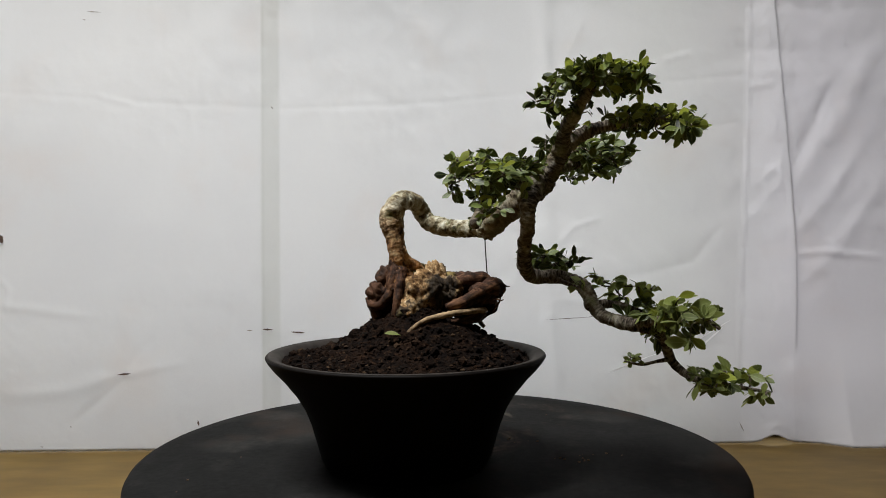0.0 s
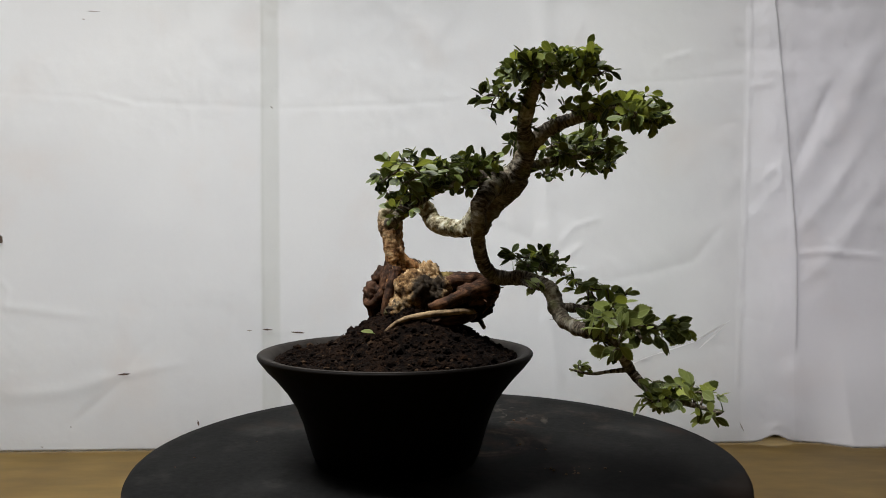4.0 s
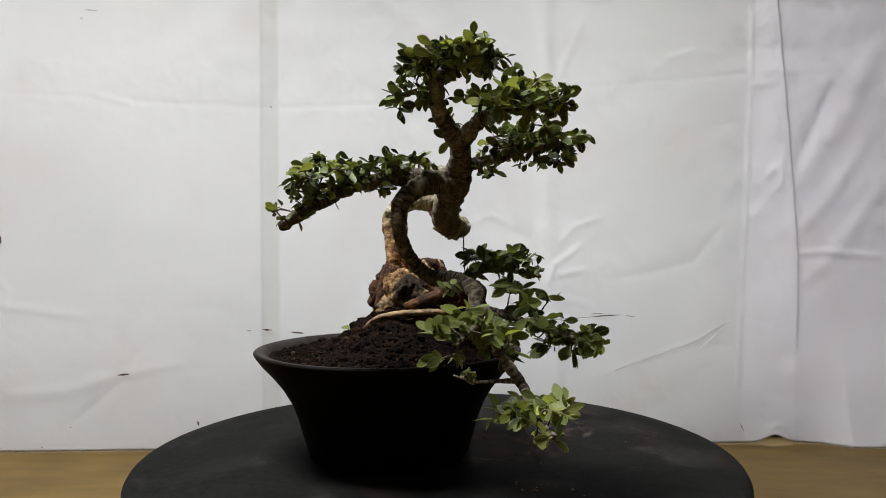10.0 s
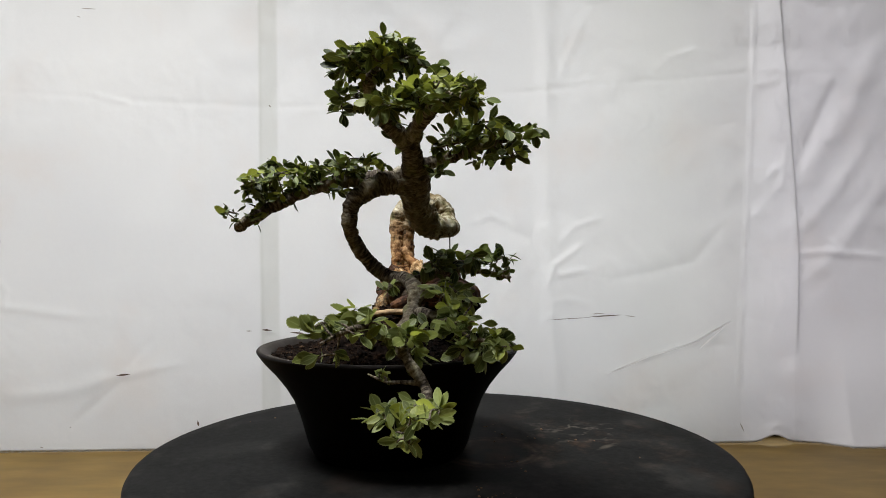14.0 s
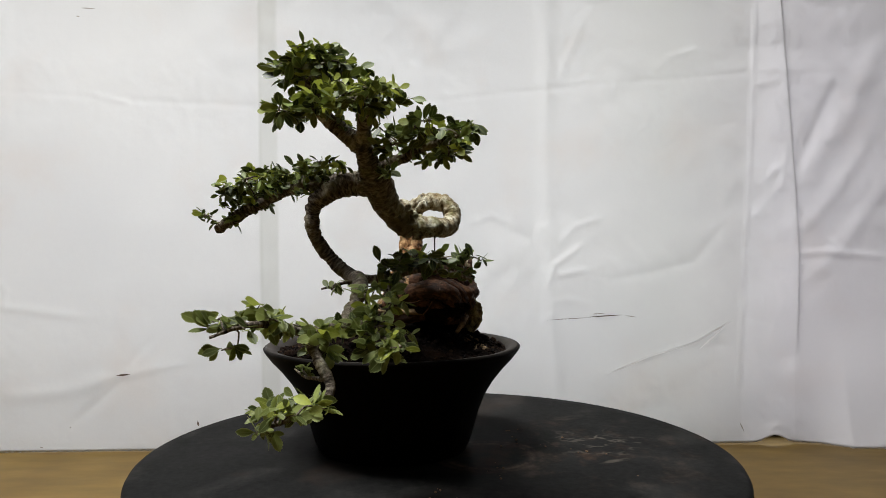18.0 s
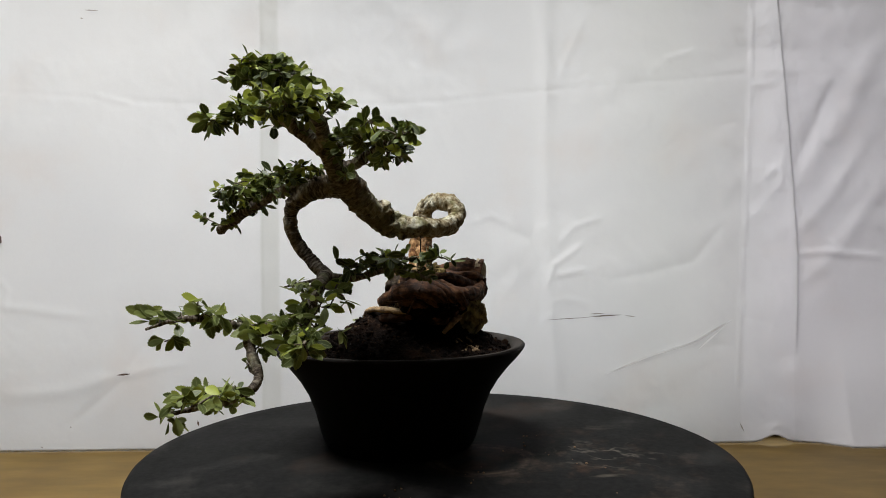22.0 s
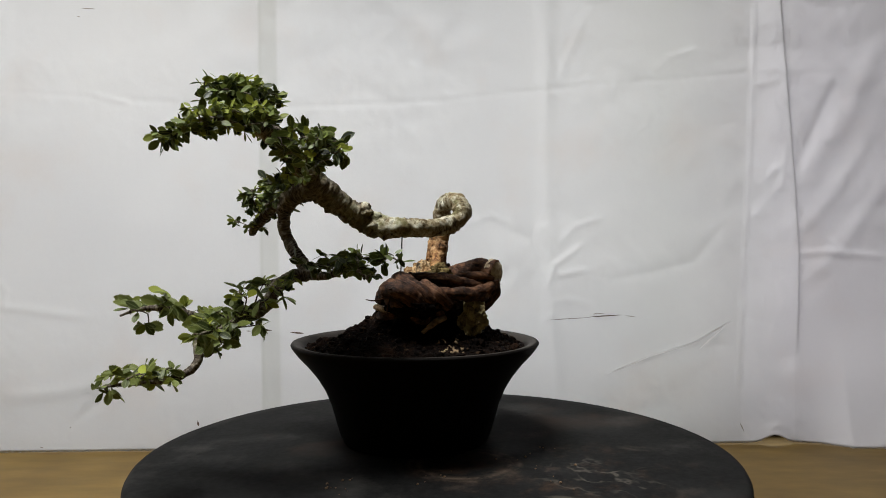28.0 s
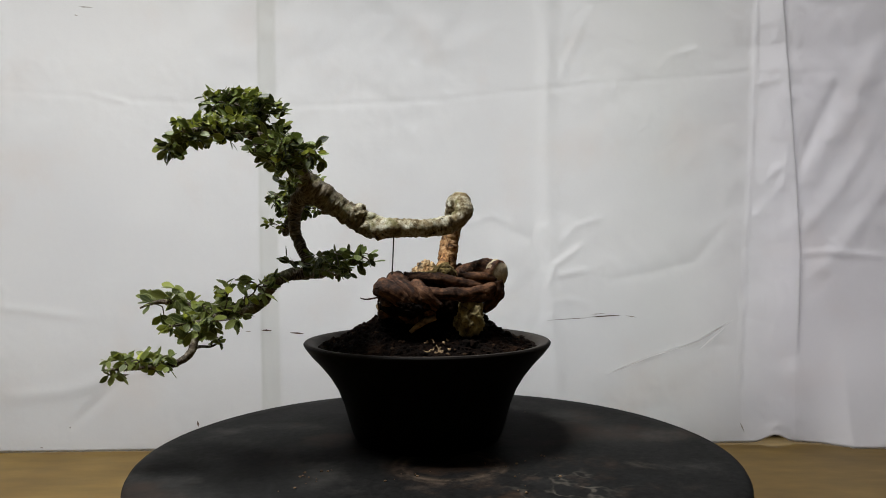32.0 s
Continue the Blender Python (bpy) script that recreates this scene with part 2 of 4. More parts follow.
SOIL = soil_material()
RIMCLAY = simple("grey_clay_rim", (0.010, 0.0085, 0.0072), (0.044, 0.037, 0.031), 60, 0.6, (0.2, 0.0008), shine=0.10)
STRAW = simple("dry_fibre", (0.06, 0.035, 0.018), (0.22, 0.14, 0.08), 300, 0.9)
def rock_material():
    """Rust-stained tan limestone with dark patches and one black shoulder."""
    m, nt, b = material("tan_limestone", 0.92)
    fine, mid, big = noise_tex(nt, 300, 6, 0.72), noise_tex(nt, 85, 7, 0.68), noise_tex(nt, 42, 4, 0.6)
    c = ramp(nt, mid, [(0.38, (0.035, 0.016, 0.007)), (0.47, (0.27, 0.150, 0.060)), (0.54, (0.56, 0.38, 0.19)), (0.66, (0.80, 0.64, 0.42))])
    c = mixed(nt, 0.7, c, ramp(nt, fine, [(0.35, (0.25, 0.20, 0.16)), (0.6, (1, 1, 1))]), "MULTIPLY")
    c = mixed(nt, ramp(nt, big, [(0.53, (0, 0, 0)), (0.58, (0.92, 0.92, 0.92))]), c, (0.018, 0.010, 0.006))
    # black patch about one point on the rock, with a wavering edge
    crust = nt.nodes.new("ShaderNodeVectorMath")
    crust.operation = "DISTANCE"
    crust.inputs[1].default_value = (0.0125, -0.0230, 0.0560)
    wobble = nt.nodes.new("ShaderNodeVectorMath")
    wobble.operation = "ADD"
    nt.links.new(nt.nodes.new("ShaderNodeTexCoord").outputs["Object"], wobble.inputs[0])
    nt.links.new(mixed(nt, noise_tex(nt, 90, 4, 0.6), (-0.012, -0.012, -0.012), (0.012, 0.012, 0.012)), wobble.inputs[1])
    nt.links.new(wobble.outputs[0], crust.inputs[0])
    c = mixed(nt, ramp(nt, crust.outputs["Value"], [(0.0125, (0.93, 0.93, 0.93)), (0.0165, (0, 0, 0))]), c, mixed(nt, fine, (0.004, 0.003, 0.0025), (0.040, 0.030, 0.020)))
    c = mixed(nt, ramp(nt, noise_tex(nt, 41, 3, 0.5), [(0.62, (0, 0, 0)), (0.70, (0.4, 0.4, 0.4))]), c, (0.16, 0.14, 0.05))
    nt.links.new(c, b.inputs["Base Color"])
    bump(nt, b, mixed(nt, 0.5, fine, mid), 1.0, 0.003)
    return m


ROCK = rock_material()
MOSSY = simple("pale_mossy_stone", (0.045, 0.026, 0.010), (0.60, 0.50, 0.23), 110, 0.92, (1.0, 0.003), detail=8.0, low=0.40, high=0.60)
def root_material():
    """Smooth brown root bark with lengthwise grain, darker and crusted with soil in patches."""
    m, nt, b = material("root_bark", 0.72)
    b.inputs["Specular IOR Level"].default_value = 0.15
    grain = skin_tex(nt, 300, 5, 0.65, (0.25, 1.0, 1.0))
    crust = noise_tex(nt, 95, 6, 0.7)
    fine = noise_tex(nt, 480, 4, 0.7)
    c = ramp(nt, grain, [(0.32, (0.009, 0.0045, 0.003)), (0.46, (0.056, 0.024, 0.012)), (0.66, (0.185, 0.090, 0.045))])
    c = mixed(nt, ramp(nt, crust, [(0.47, (0, 0, 0)), (0.58, (0.75, 0.75, 0.75))]), c, (0.008, 0.0045, 0.003))
    c = mixed(nt, ramp(nt, noise_tex(nt, 150, 6, 0.75), [(0.60, (0, 0, 0)), (0.70, (0.5, 0.5, 0.5))]), c, (0.20, 0.14, 0.09))
    c = mixed(nt, 0.5, c, ramp(nt, fine, [(0.3, (0.4, 0.4, 0.4)), (0.65, (1, 1, 1))]), "MULTIPLY")
    nt.links.new(c, b.inputs["Base Color"])
    bump(nt, b, mixed(nt, 0.5, mixed(nt, 0.4, grain, fine), crust), 0.8, 0.0024)
    return m


ROOTBARK = root_material()
SAWN = simple("sawn_root_wood", (0.13, 0.085, 0.042), (0.62, 0.54, 0.38), 190, 0.85, (0.6, 0.0015), low=0.36, high=0.60)
PALEROOT = simple("pale_root", (0.045, 0.026, 0.013), (0.42, 0.29, 0.16), 170, 0.8, (0.8, 0.002), low=0.38, high=0.6)
WIRE = simple("dark_wire", (0.02, 0.018, 0.016), (0.05, 0.045, 0.04), 300, 0.5)
PLASTER = simple("dark_plaster", (0.050, 0.050, 0.050), (0.075, 0.074, 0.072), 12, 0.9, (0.2, 0.002))
TEAR = simple("frayed_tear", (0.05, 0.032, 0.024), (0.20, 0.14, 0.11), 400, 0.95)
THREAD = simple("frayed_thread", (0.22, 0.20, 0.17), (0.42, 0.38, 0.34), 400, 0.95)
WHITE = cloth_material("white_thread", 0.22)
METAL = simple("dull_steel", (0.08, 0.08, 0.08), (0.16, 0.155, 0.15), 60, 0.5)


# ---- mesh helpers ----
class Geo:
    """Points and faces of one mesh, with named values per point."""

    def __init__(self):
        self.v, self.f, self.values = [], [], {}

    def add(self, verts, faces, **values):
        n = len(self.v)
        self.v.extend(verts)
        self.f.extend([tuple(i + n for i in face) for face in faces])
        for k, vals in values.items():
            self.values.setdefault(k, []).extend(vals)
        return self

    def mesh(self, name, mat, shift=(0, 0, 0), smooth=True):
        me = bpy.data.meshes.new(name)
        v = np.asarray(self.v, float).reshape(-1, 3) - np.asarray(shift, float)
        me.from_pydata(v.tolist(), [], self.f)
        for k, vals in self.values.items():
            vec = np.ndim(vals[0]) > 0
            a = me.attributes.new(k, "FLOAT_VECTOR" if vec else "FLOAT", "POINT")
            a.data.foreach_set("vector" if vec else "value", np.asarray(vals, float).ravel())
        me.materials.append(mat)
        if smooth:
            me.polygons.foreach_set("use_smooth", [True] * len(me.polygons))
        me.update()
        return me


def part(name, geo, mat, parent=None, label="", shift=(0, 0, 0), smooth=True):
    ob = new(name, geo.mesh(name, mat, shift, smooth))
    ob.parent = parent
    return tagged(ob, label)


def box(geo, lo, hi):
    (a, b, c), (d, e, f) = lo, hi
    geo.add([(a, b, c), (d, b, c), (d, e, c), (a, e, c), (a, b, f), (d, b, f), (d, e, f), (a, e, f)],
            [(0, 3, 2, 1), (4, 5, 6, 7), (0, 1, 5, 4), (1, 2, 6, 5), (2, 3, 7, 6), (3, 0, 4, 7)])
    return geo


def lathe(geo, profile, segs=96, centre=(0, 0, 0), warp=0.0, caps=True):
    """A closed turned body: rows of radius and height."""
    verts, faces = [], []
    for r, z in profile:
        for i in range(segs):
            a = 2 * math.pi * i / segs
            k = 1 + warp * (0.6 * math.cos(2 * a + 0.5) + 0.4 * math.cos(3 * a + 1.0))
            verts.append((centre[0] + r * k * math.cos(a), centre[1] + r * k * math.sin(a), centre[2] + z))
    for j in range(len(profile) - 1):
        for i in range(segs):
            k = (i + 1) % segs
            faces.append((j * segs + i, j * segs + k, (j + 1) * segs + k, (j + 1) * segs + i))
    if caps:
        faces.append(tuple(range(segs - 1, -1, -1)))
        faces.append(tuple((len(profile) - 1) * segs + i for i in range(segs)))
    return geo.add(verts, faces)


def spline(points, step):
    """Catmull-Rom through rows of numbers (x, y, z, ...), resampled every step metres."""
    p = [np.asarray(q, float) for q in points]
    p = [2 * p[0] - p[1]] + p + [2 * p[-1] - p[-2]]
    out = []
    for a, b, c, d in zip(p, p[1:], p[2:], p[3:]):
        n = max(2, int(np.linalg.norm(c[:3] - b[:3]) / step))
        for i in range(n):
            t = i / n
            out.append(0.5 * (2 * b + (c - a) * t + (2 * a - 5 * b + 4 * c - d) * t * t + (3 * b - a - 3 * c + d) * t ** 3))
    out.append(p[-2])
    return np.array(out)


def tube(geo, rows, segs=12, step=0.0025, rough=0.12, rings=0.06, seed=0.0):
    """A gnarled limb through rows of x, y, z, radius, tone; ring-like wrinkles and knots in its skin."""
    s = spline(rows, step)
    pts, rad, tone = s[:, :3], np.maximum(s[:, 3], 0.0004), s[:, 4]
    tan = np.gradient(pts, axis=0)
    tan /= np.linalg.norm(tan, axis=1)[:, None] + 1e-12
    side = np.cross(tan[0], (0.3, 0.5, 0.81))
    verts, faces, tones, skin = [], [], [], []
    for i, (q, r, t) in enumerate(zip(pts, rad, tan)):
        side = side - t * (side @ t)
        side /= np.linalg.norm(side) + 1e-12
        up = np.cross(t, side)
        along = i * step
        swell = 0.6 * rings * noise.noise(Vector((along * 150 + seed, seed, 0.0)))
        for k in range(segs):
            a = 2 * math.pi * k / segs
            d = side * math.cos(a) + up * math.sin(a)
            w = q + d * r
            fold = noise.noise(Vector((along * 330 + seed, math.cos(a) * 0.7, math.sin(a) * 0.7)))
            wrinkle = rings * (0.5 - 1.6 * abs(fold))
            knots = rough * noise.noise(Vector(w * 110 + seed)) + 0.5 * rough * noise.noise(Vector(w * 300 + seed))
            verts.append(tuple(q + d * (r * (1 + swell + wrinkle + knots))))
            tones.append(float(t_clip(tone[i])))
            skin.append((along + seed * 0.01, r * math.cos(a), r * math.sin(a)))
    n = len(pts)
    for i in range(n - 1):
        for k in range(segs):
            j = (k + 1) % segs
            faces.append((i * segs + k, i * segs + j, (i + 1) * segs + j, (i + 1) * segs + k))
    faces.append(tuple(range(segs - 1, -1, -1)))
    faces.append(tuple((n - 1) * segs + k for k in range(segs)))
    return geo.add(verts, faces, tone=tones, skin=skin)


def t_clip(x):
    return min(1.0, max(0.0, x))


def lump(geo, centre, radii, rough=0.25, freq=1.6, seed=0.0, level=3, ridge=0.0):
    """An uneven stone or clod."""
    bm = bmesh.new()
    bmesh.ops.create_icosphere(bm, subdivisions=level, radius=1.0)
    verts = []
    for v in bm.verts:
        d = v.co.normalized()
        k = 1 + rough * noise.noise(d * freq + Vector((seed, seed * 1.7, 0))) + 0.5 * rough * noise.noise(d * freq * 2.7 + Vector((0, seed, seed)))
        if ridge:
            k += ridge * (0.5 - abs(noise.noise(d * 5.0 + Vector((seed, 0, seed))))) + 0.5 * ridge * (0.5 - abs(noise.noise(d * 11.0 + Vector((seed, 4, seed)))))
        verts.append((centre[0] + d.x * radii[0] * k, centre[1] + d.y * radii[1] * k, centre[2] + d.z * radii[2] * k))
    faces = [tuple(v.index for v in f.verts) for f in bm.faces]
    bm.free()
    return geo.add(verts, faces)


def crag(geo, centre, radii, seed, level):
    """A weathered stone with flat breaks, ledges and pits."""
    bm = bmesh.new()
    bmesh.ops.create_icosphere(bm, subdivisions=level, radius=1.0)
    o = Vector((seed, seed * 0.7, -seed))
    verts = []
    for v in bm.verts:
        d = v.co.normalized()
        f1 = noise.voronoi(d * 2.2 + o)[0]
        f2 = noise.voronoi(d * 5.5 + o)[0]
        k = 0.98 + 0.22 * noise.noise(d * 1.5 + o) + 0.26 * (f1[1] - f1[0]) - 0.13 + 0.08 * (f2[1] - f2[0]) - 0.04
        k += 0.035 * noise.noise(d * 14 + o) + 0.025 * noise.noise(d * 30 + o) - 0.5 * max(0.0, noise.noise(d * 3.0 - o) - 0.22)
        verts.append((centre[0] + d.x * radii[0] * k, centre[1] + d.y * radii[1] * k, centre[2] + d.z * radii[2] * k))
    faces = [tuple(v.index for v in f.verts) for f in bm.faces]
    bm.free()
    return geo.add(verts, faces)


# ---- the room ----
def room():
    x0, x1, y0, y1, h, w = -1.9, 1.9, -2.2, 0.50, 2.40, 0.12
    floor = part("floor", box(Geo(), (x0 - w, y0 - w, -0.05), (x1 + w, y1 + w, 0.0)), BOARD)
    tagged(floor, "yellowish-brown plywood floor with faint streaks of grain", "floor", kind="structure")
    # added, not a known part: blocks the light behind the lifted hem
    strip = part("baseboard", box(Geo(), (x0, 0.455, 0), (x1, 0.475, 0.018)), PLASTER)
    tagged(strip, "low dark strip of wood along the wall", "baseboard", kind="structure")
    for name, lo, hi in (("wall_south", (x0 - w, y0 - w, 0), (x1 + w, y0, h)),
                         ("wall_west", (x0 - w, y0, 0), (x0, y1, h)), ("wall_east", (x1, y0, 0), (x1 + w, y1, h))):
        tagged(part(name, box(Geo(), lo, hi), PLASTER), "plain dark grey plastered wall", "wall", kind="structure")
    a, b, c, d = OPENING
    g = Geo()
    box(g, (x0 - w, y1, 0), (a, y1 + w, h))
    box(g, (b, y1, 0), (x1 + w, y1 + w, h))
    box(g, (a, y1, d), (b, y1 + w, h))
    box(g, (a, y1, 0), (b, y1 + w, c))
    tagged(part("wall_north", g, PLASTER), "plain dark grey plastered wall with a wide opening", "wall", kind="structure")
    sx, sy, sz, sw, sd = SKYLIGHT
    g = Geo()
    box(g, (x0 - w, y0 - w, h), (sx - sw / 2, y1 + w, h + w))
    box(g, (sx + sw / 2, y0 - w, h), (x1 + w, y1 + w, h + w))
    box(g, (sx - sw / 2, y0 - w, h), (sx + sw / 2, sy - sd / 2, h + w))
    box(g, (sx - sw / 2, sy + sd / 2, h), (sx + sw / 2, y1 + w, h + w))
    tagged(part("ceiling", g, PLASTER), "plain dark ceiling with an open skylight", "ceiling", kind="structure")


room()

# ---- the hanging sheet ----
K = 1.035 / 1270       # metres on the sheet per unit of its own layout grid


HEM = (0.0, 0.4015, 0.0)
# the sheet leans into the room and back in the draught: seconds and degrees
SWAY = ((0, 0.0), (1.5, 1.04), (3, 0.0), (4.5, 0.33), (6, -0.07), (8, -0.07), (9, 0.13), (11, 1.23), (12.2, 0.59), (14.5, 1.62), (17, 1.82), (19, 1.3), (22, 0.72), (25, 0.39), (26.5, 0.91), (28, 1.49), (29.5, 0.39), (30.6, 0.39), (32, 2.21))


def on_sheet(u, v):
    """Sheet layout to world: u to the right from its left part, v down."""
    x = (u - 784) * K + EYE[0]
    return x, 0.4015 + 0.0305 * x, TOP + 0.1845 - (v - 436) * K


def crease(u, v, line, width, height, kind="ridge"):
    """How far a fold along a line lifts the sheet towards the room."""
    best = np.full(u.shape, 1e9)
    sign = np.zeros(u.shape)
    along = np.zeros(u.shape)
    total = sum(math.dist(a, b) for a, b in zip(line, line[1:]))
    gone = 0.0
    for (ax, ay), (bx, by) in zip(line, line[1:]):
        dx, dy = bx - ax, by - ay
        n2 = dx * dx + dy * dy
        t = np.clip(((u - ax) * dx + (v - ay) * dy) / n2, 0, 1)
        px, py = u - ax - t * dx, v - ay - t * dy
        d = np.hypot(px, py)
        near = d < best
        best = np.where(near, d, best)
        sign = np.where(near, np.sign(px * dy - py * dx), sign)
        along = np.where(near, (gone + t * math.sqrt(n2)) / total, along)
        gone += math.sqrt(n2)
    fade = np.clip(np.minimum(along, 1 - along) * 6, 0, 1) if kind != "full" and kind != "step" else 1.0
    if kind == "step":      # a flap that ends on one side of the line
        low = 1 - np.clip((v - 560) / 80, 0, 1)
        return low * height * np.where(sign > 0, np.exp(-((best / (width * 0.09)) ** 2)), np.exp(-((best / width) ** 2)))
    return height * np.exp(-((best / width) ** 2)) * fade


def right_shade(u, v):
    """Grey tone: light falling off to the right put into colour, doubled band paler."""
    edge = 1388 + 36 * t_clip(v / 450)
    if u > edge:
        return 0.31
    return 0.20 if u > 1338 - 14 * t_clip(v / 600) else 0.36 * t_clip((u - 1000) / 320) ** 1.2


def sheet():
    us = np.concatenate([np.arange(-520, -20, 20.0), np.arange(-20, 1366, 4.6), np.arange(1366, 1440, 1.5), np.arange(1440, 1600, 4.6), np.arange(1600, 2100, 20.0)])
    vs = np.concatenate([np.arange(-560, -10, 20.0), np.arange(-10, 799, 4.6)])
    u, v = np.meshgrid(us, vs)
    d = np.zeros(u.shape)
    m = 0.0006
    for line, width, height, kind in (  # line, width, height, kind
            ([(0, 162), (240, 178), (500, 190)], 6, -0.9 * m, "full"),
            ([(500, 190), (755, 180), (965, 158), (1170, 140), (1325, 128)], 6, -1.3 * m, "full"),
            ([(1325, 128), (1400, 132), (1568, 120)], 8, -0.9 * m, "full"),
            ([(970, -300), (968, 150), (975, 480), (990, 720)], 24, 5.5 * m, "full"),
            ([(945, -20), (985, 150)], 12, 2.0 * m, "ridge"), ([(1045, 10), (985, 155)], 10, 2.0 * m, "ridge"),
            ([(465, -300), (462, 120), (466, 500), (470, 720)], 5, -1.4 * m, "full"),
            ([(490, -300), (489, 120), (497, 500), (500, 720)], 5, -1.4 * m, "full"),
            ([(1338, -300), (1342, 0), (1338, 250), (1327, 480), (1322, 690)], 4.5, 5.0 * m, "full"),
            ([(1384, -300), (1387, 0), (1400, 140), (1414, 300), (1424, 450), (1425, 560), (1426, 640)], 40, 7.0 * m, "step"), ([(1426, 640), (1426, 700), (1440, 775)], 30, 4.0 * m, "ridge"),
            ([(1330, 400), (1395, 325), (1400, 250)], 12, 3.0 * m, "ridge"), ([(1305, 380), (1240, 465), (1160, 485), (1070, 500)], 13, -2.8 * m, "ridge"),
            ([(965, 520), (985, 470), (1040, 430)], 8, 5.6 * m, "ridge"), ([(985, 490), (1045, 478)], 7, 4.4 * m, "ridge"), ([(990, 440), (1020, 400), (1075, 385)], 7, 3.8 * m, "ridge"), ([(975, 470), (950, 430), (960, 390)], 9, 2.4 * m, "ridge"),
            ([(960, 575), (985, 555)], 8, 3.0 * m, "ridge"), ([(960, 545), (1000, 532), (1060, 545)], 12, 2.6 * m, "ridge"),
            ([(1570, 60), (1520, 190), (1420, 330)], 30, 9.0 * m, "ridge"), ([(1500, 130), (1440, 260), (1415, 330)], 16, -7.0 * m, "ridge"), ([(1560, 230), (1500, 330), (1425, 420)], 20, 6.0 * m, "ridge"),
            ([(1415, 455), (1480, 448), (1600, 460)], 10, 6.0 * m, "ridge"), ([(1600, 300), (1520, 420), (1430, 520)], 24, 6.0 * m, "ridge"),
            ([(1340, 150), (1386, 140)], 7, 2.5 * m, "ridge"), ([(1350, 330), (1392, 290)], 8, 2.5 * m, "ridge"),
            ([(216, 660), (180, 705), (120, 755)], 13, -2.6 * m, "ridge"), ([(216, 660), (270, 590)], 12, -1.6 * m, "ridge"),
            ([(216, 660), (120, 690), (0, 700)], 20, 3.0 * m, "ridge"), ([(216, 662), (330, 640)], 14, 2.5 * m, "ridge"),
            ([(-10, 480), (18, 510), (10, 550)], 7, 3.0 * m, "ridge"), ([(-20, 535), (60, 545), (160, 560)], 12, 2.0 * m, "ridge"),
            ([(1080, 668), (1160, 635), (1240, 610), (1305, 573)], 3.5, 1.8 * m, "ridge"), ([(1250, 622), (1292, 585)], 3.0, -1.4 * m, "ridge"),
            ([(1165, 130), (1185, 100), (1245, 85)], 8, 2.4 * m, "ridge"), ([(830, 395), (870, 380), (905, 400)], 9, 2.0 * m, "ridge"),
            ([(900, 385), (905, 440)], 8, 1.8 * m, "ridge"), ([(170, 170), (240, 182)], 6, 1.8 * m, "ridge"), ([(545, -20), (560, 140)], 20, 2.0 * m, "ridge"),
            ([(30, -20), (24, 260)], 18, 2.0 * m, "ridge"), ([(1322, 756), (1340, 788)], 4, -1.5 * m, "ridge"), ([(640, -40), (800, 90), (900, 60)], 30, 2.0 * m, "ridge")):
        d += crease(u, v, line, width * (1.0 if kind == "step" else 0.62), height * (1.0 if kind == "step" else 0.56), kind)
    # slow billows and the skirt that swings out over the floor
    for i in range(u.shape[0]):
        for j in range(u.shape[1]):
            a, b = u[i, j], v[i, j]
            d[i, j] += 0.004 * noise.noise(Vector((a / 330, b / 420, 3.0))) + 0.0005 * noise.noise(Vector((a / 70, b / 95, 7.0)))
            worn = (0.4 + 0.9 * t_clip((a - 620) / 260)) * t_clip(0.55 + 1.3 * noise.noise(Vector((a / 260, b / 240, 11.0))))
            d[i, j] += 1.6 * worn * (0.0016 * abs(noise.noise(Vector((a / 120, b / 90, 21.0)))) - 0.0009 * abs(noise.noise(Vector((a / 46, b / 60, 31.0)))) + 0.0004 * abs(noise.noise(Vector((a / 22, b / 26, 41.0)))))
    skirt = np.clip((v - 690) / 110, 0, 1.1)
    d += 0.005 * skirt ** 2
    right = np.clip((u - 1420) / 90, 0, 1) * np.clip((v - 560 - 0.35 * np.clip(1568 - u, -200, 200)) / 190, 0, 1.2)
    d += 0.027 * right ** 1.6
    lift = 15 * np.exp(-(((u - 1386) / 22) ** 2)) * np.clip((v - 760) / 38, 0, 1)
    fray = np.array([[1.6 * noise.noise(Vector((a / 6, 1.0, 2.0))) for a in us]])
    verts, seam_shade, mauve = [], [], []
    for i in range(u.shape[0]):
        last = i == u.shape[0] - 1
        for j in range(u.shape[1]):
            low = v[i, j] - lift[i, j] + (fray[0, j] if last else 0)
            x, y, z = on_sheet(u[i, j], low)
            verts.append((x, y - d[i, j], max(z, 0.0006)))
            # own tone in the seam strip, elsewhere the painted fall-off of light
            seam_shade.append((0.46 if abs(u[i, j] - 465) < 2.4 else 0.30) if 462 < u[i, j] < 493 else 0.0 if 454 < u[i, j] < 506 else right_shade(u[i, j], v[i, j]))
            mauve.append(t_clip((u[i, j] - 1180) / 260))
    n, w = u.shape
    faces = [(i * w + j, (i + 1) * w + j, (i + 1) * w + j + 1, i * w + j + 1) for i in range(n - 1) for j in range(w - 1)]
    ob = part("hanging_sheet", Geo().add(verts, faces, seam_shade=seam_shade, mauve=mauve), CLOTH, shift=HEM)
    ob.location = HEM
    sol = ob.modifiers.new("thickness", "SOLIDIFY")
    sol.thickness, sol.offset = 0.0008, -1
    tagged(ob, "creased white cotton backdrop sheet with small tears and frayed hem", "backdrop sheet")
    # tears and thread marks
    rnd = random.Random(5)
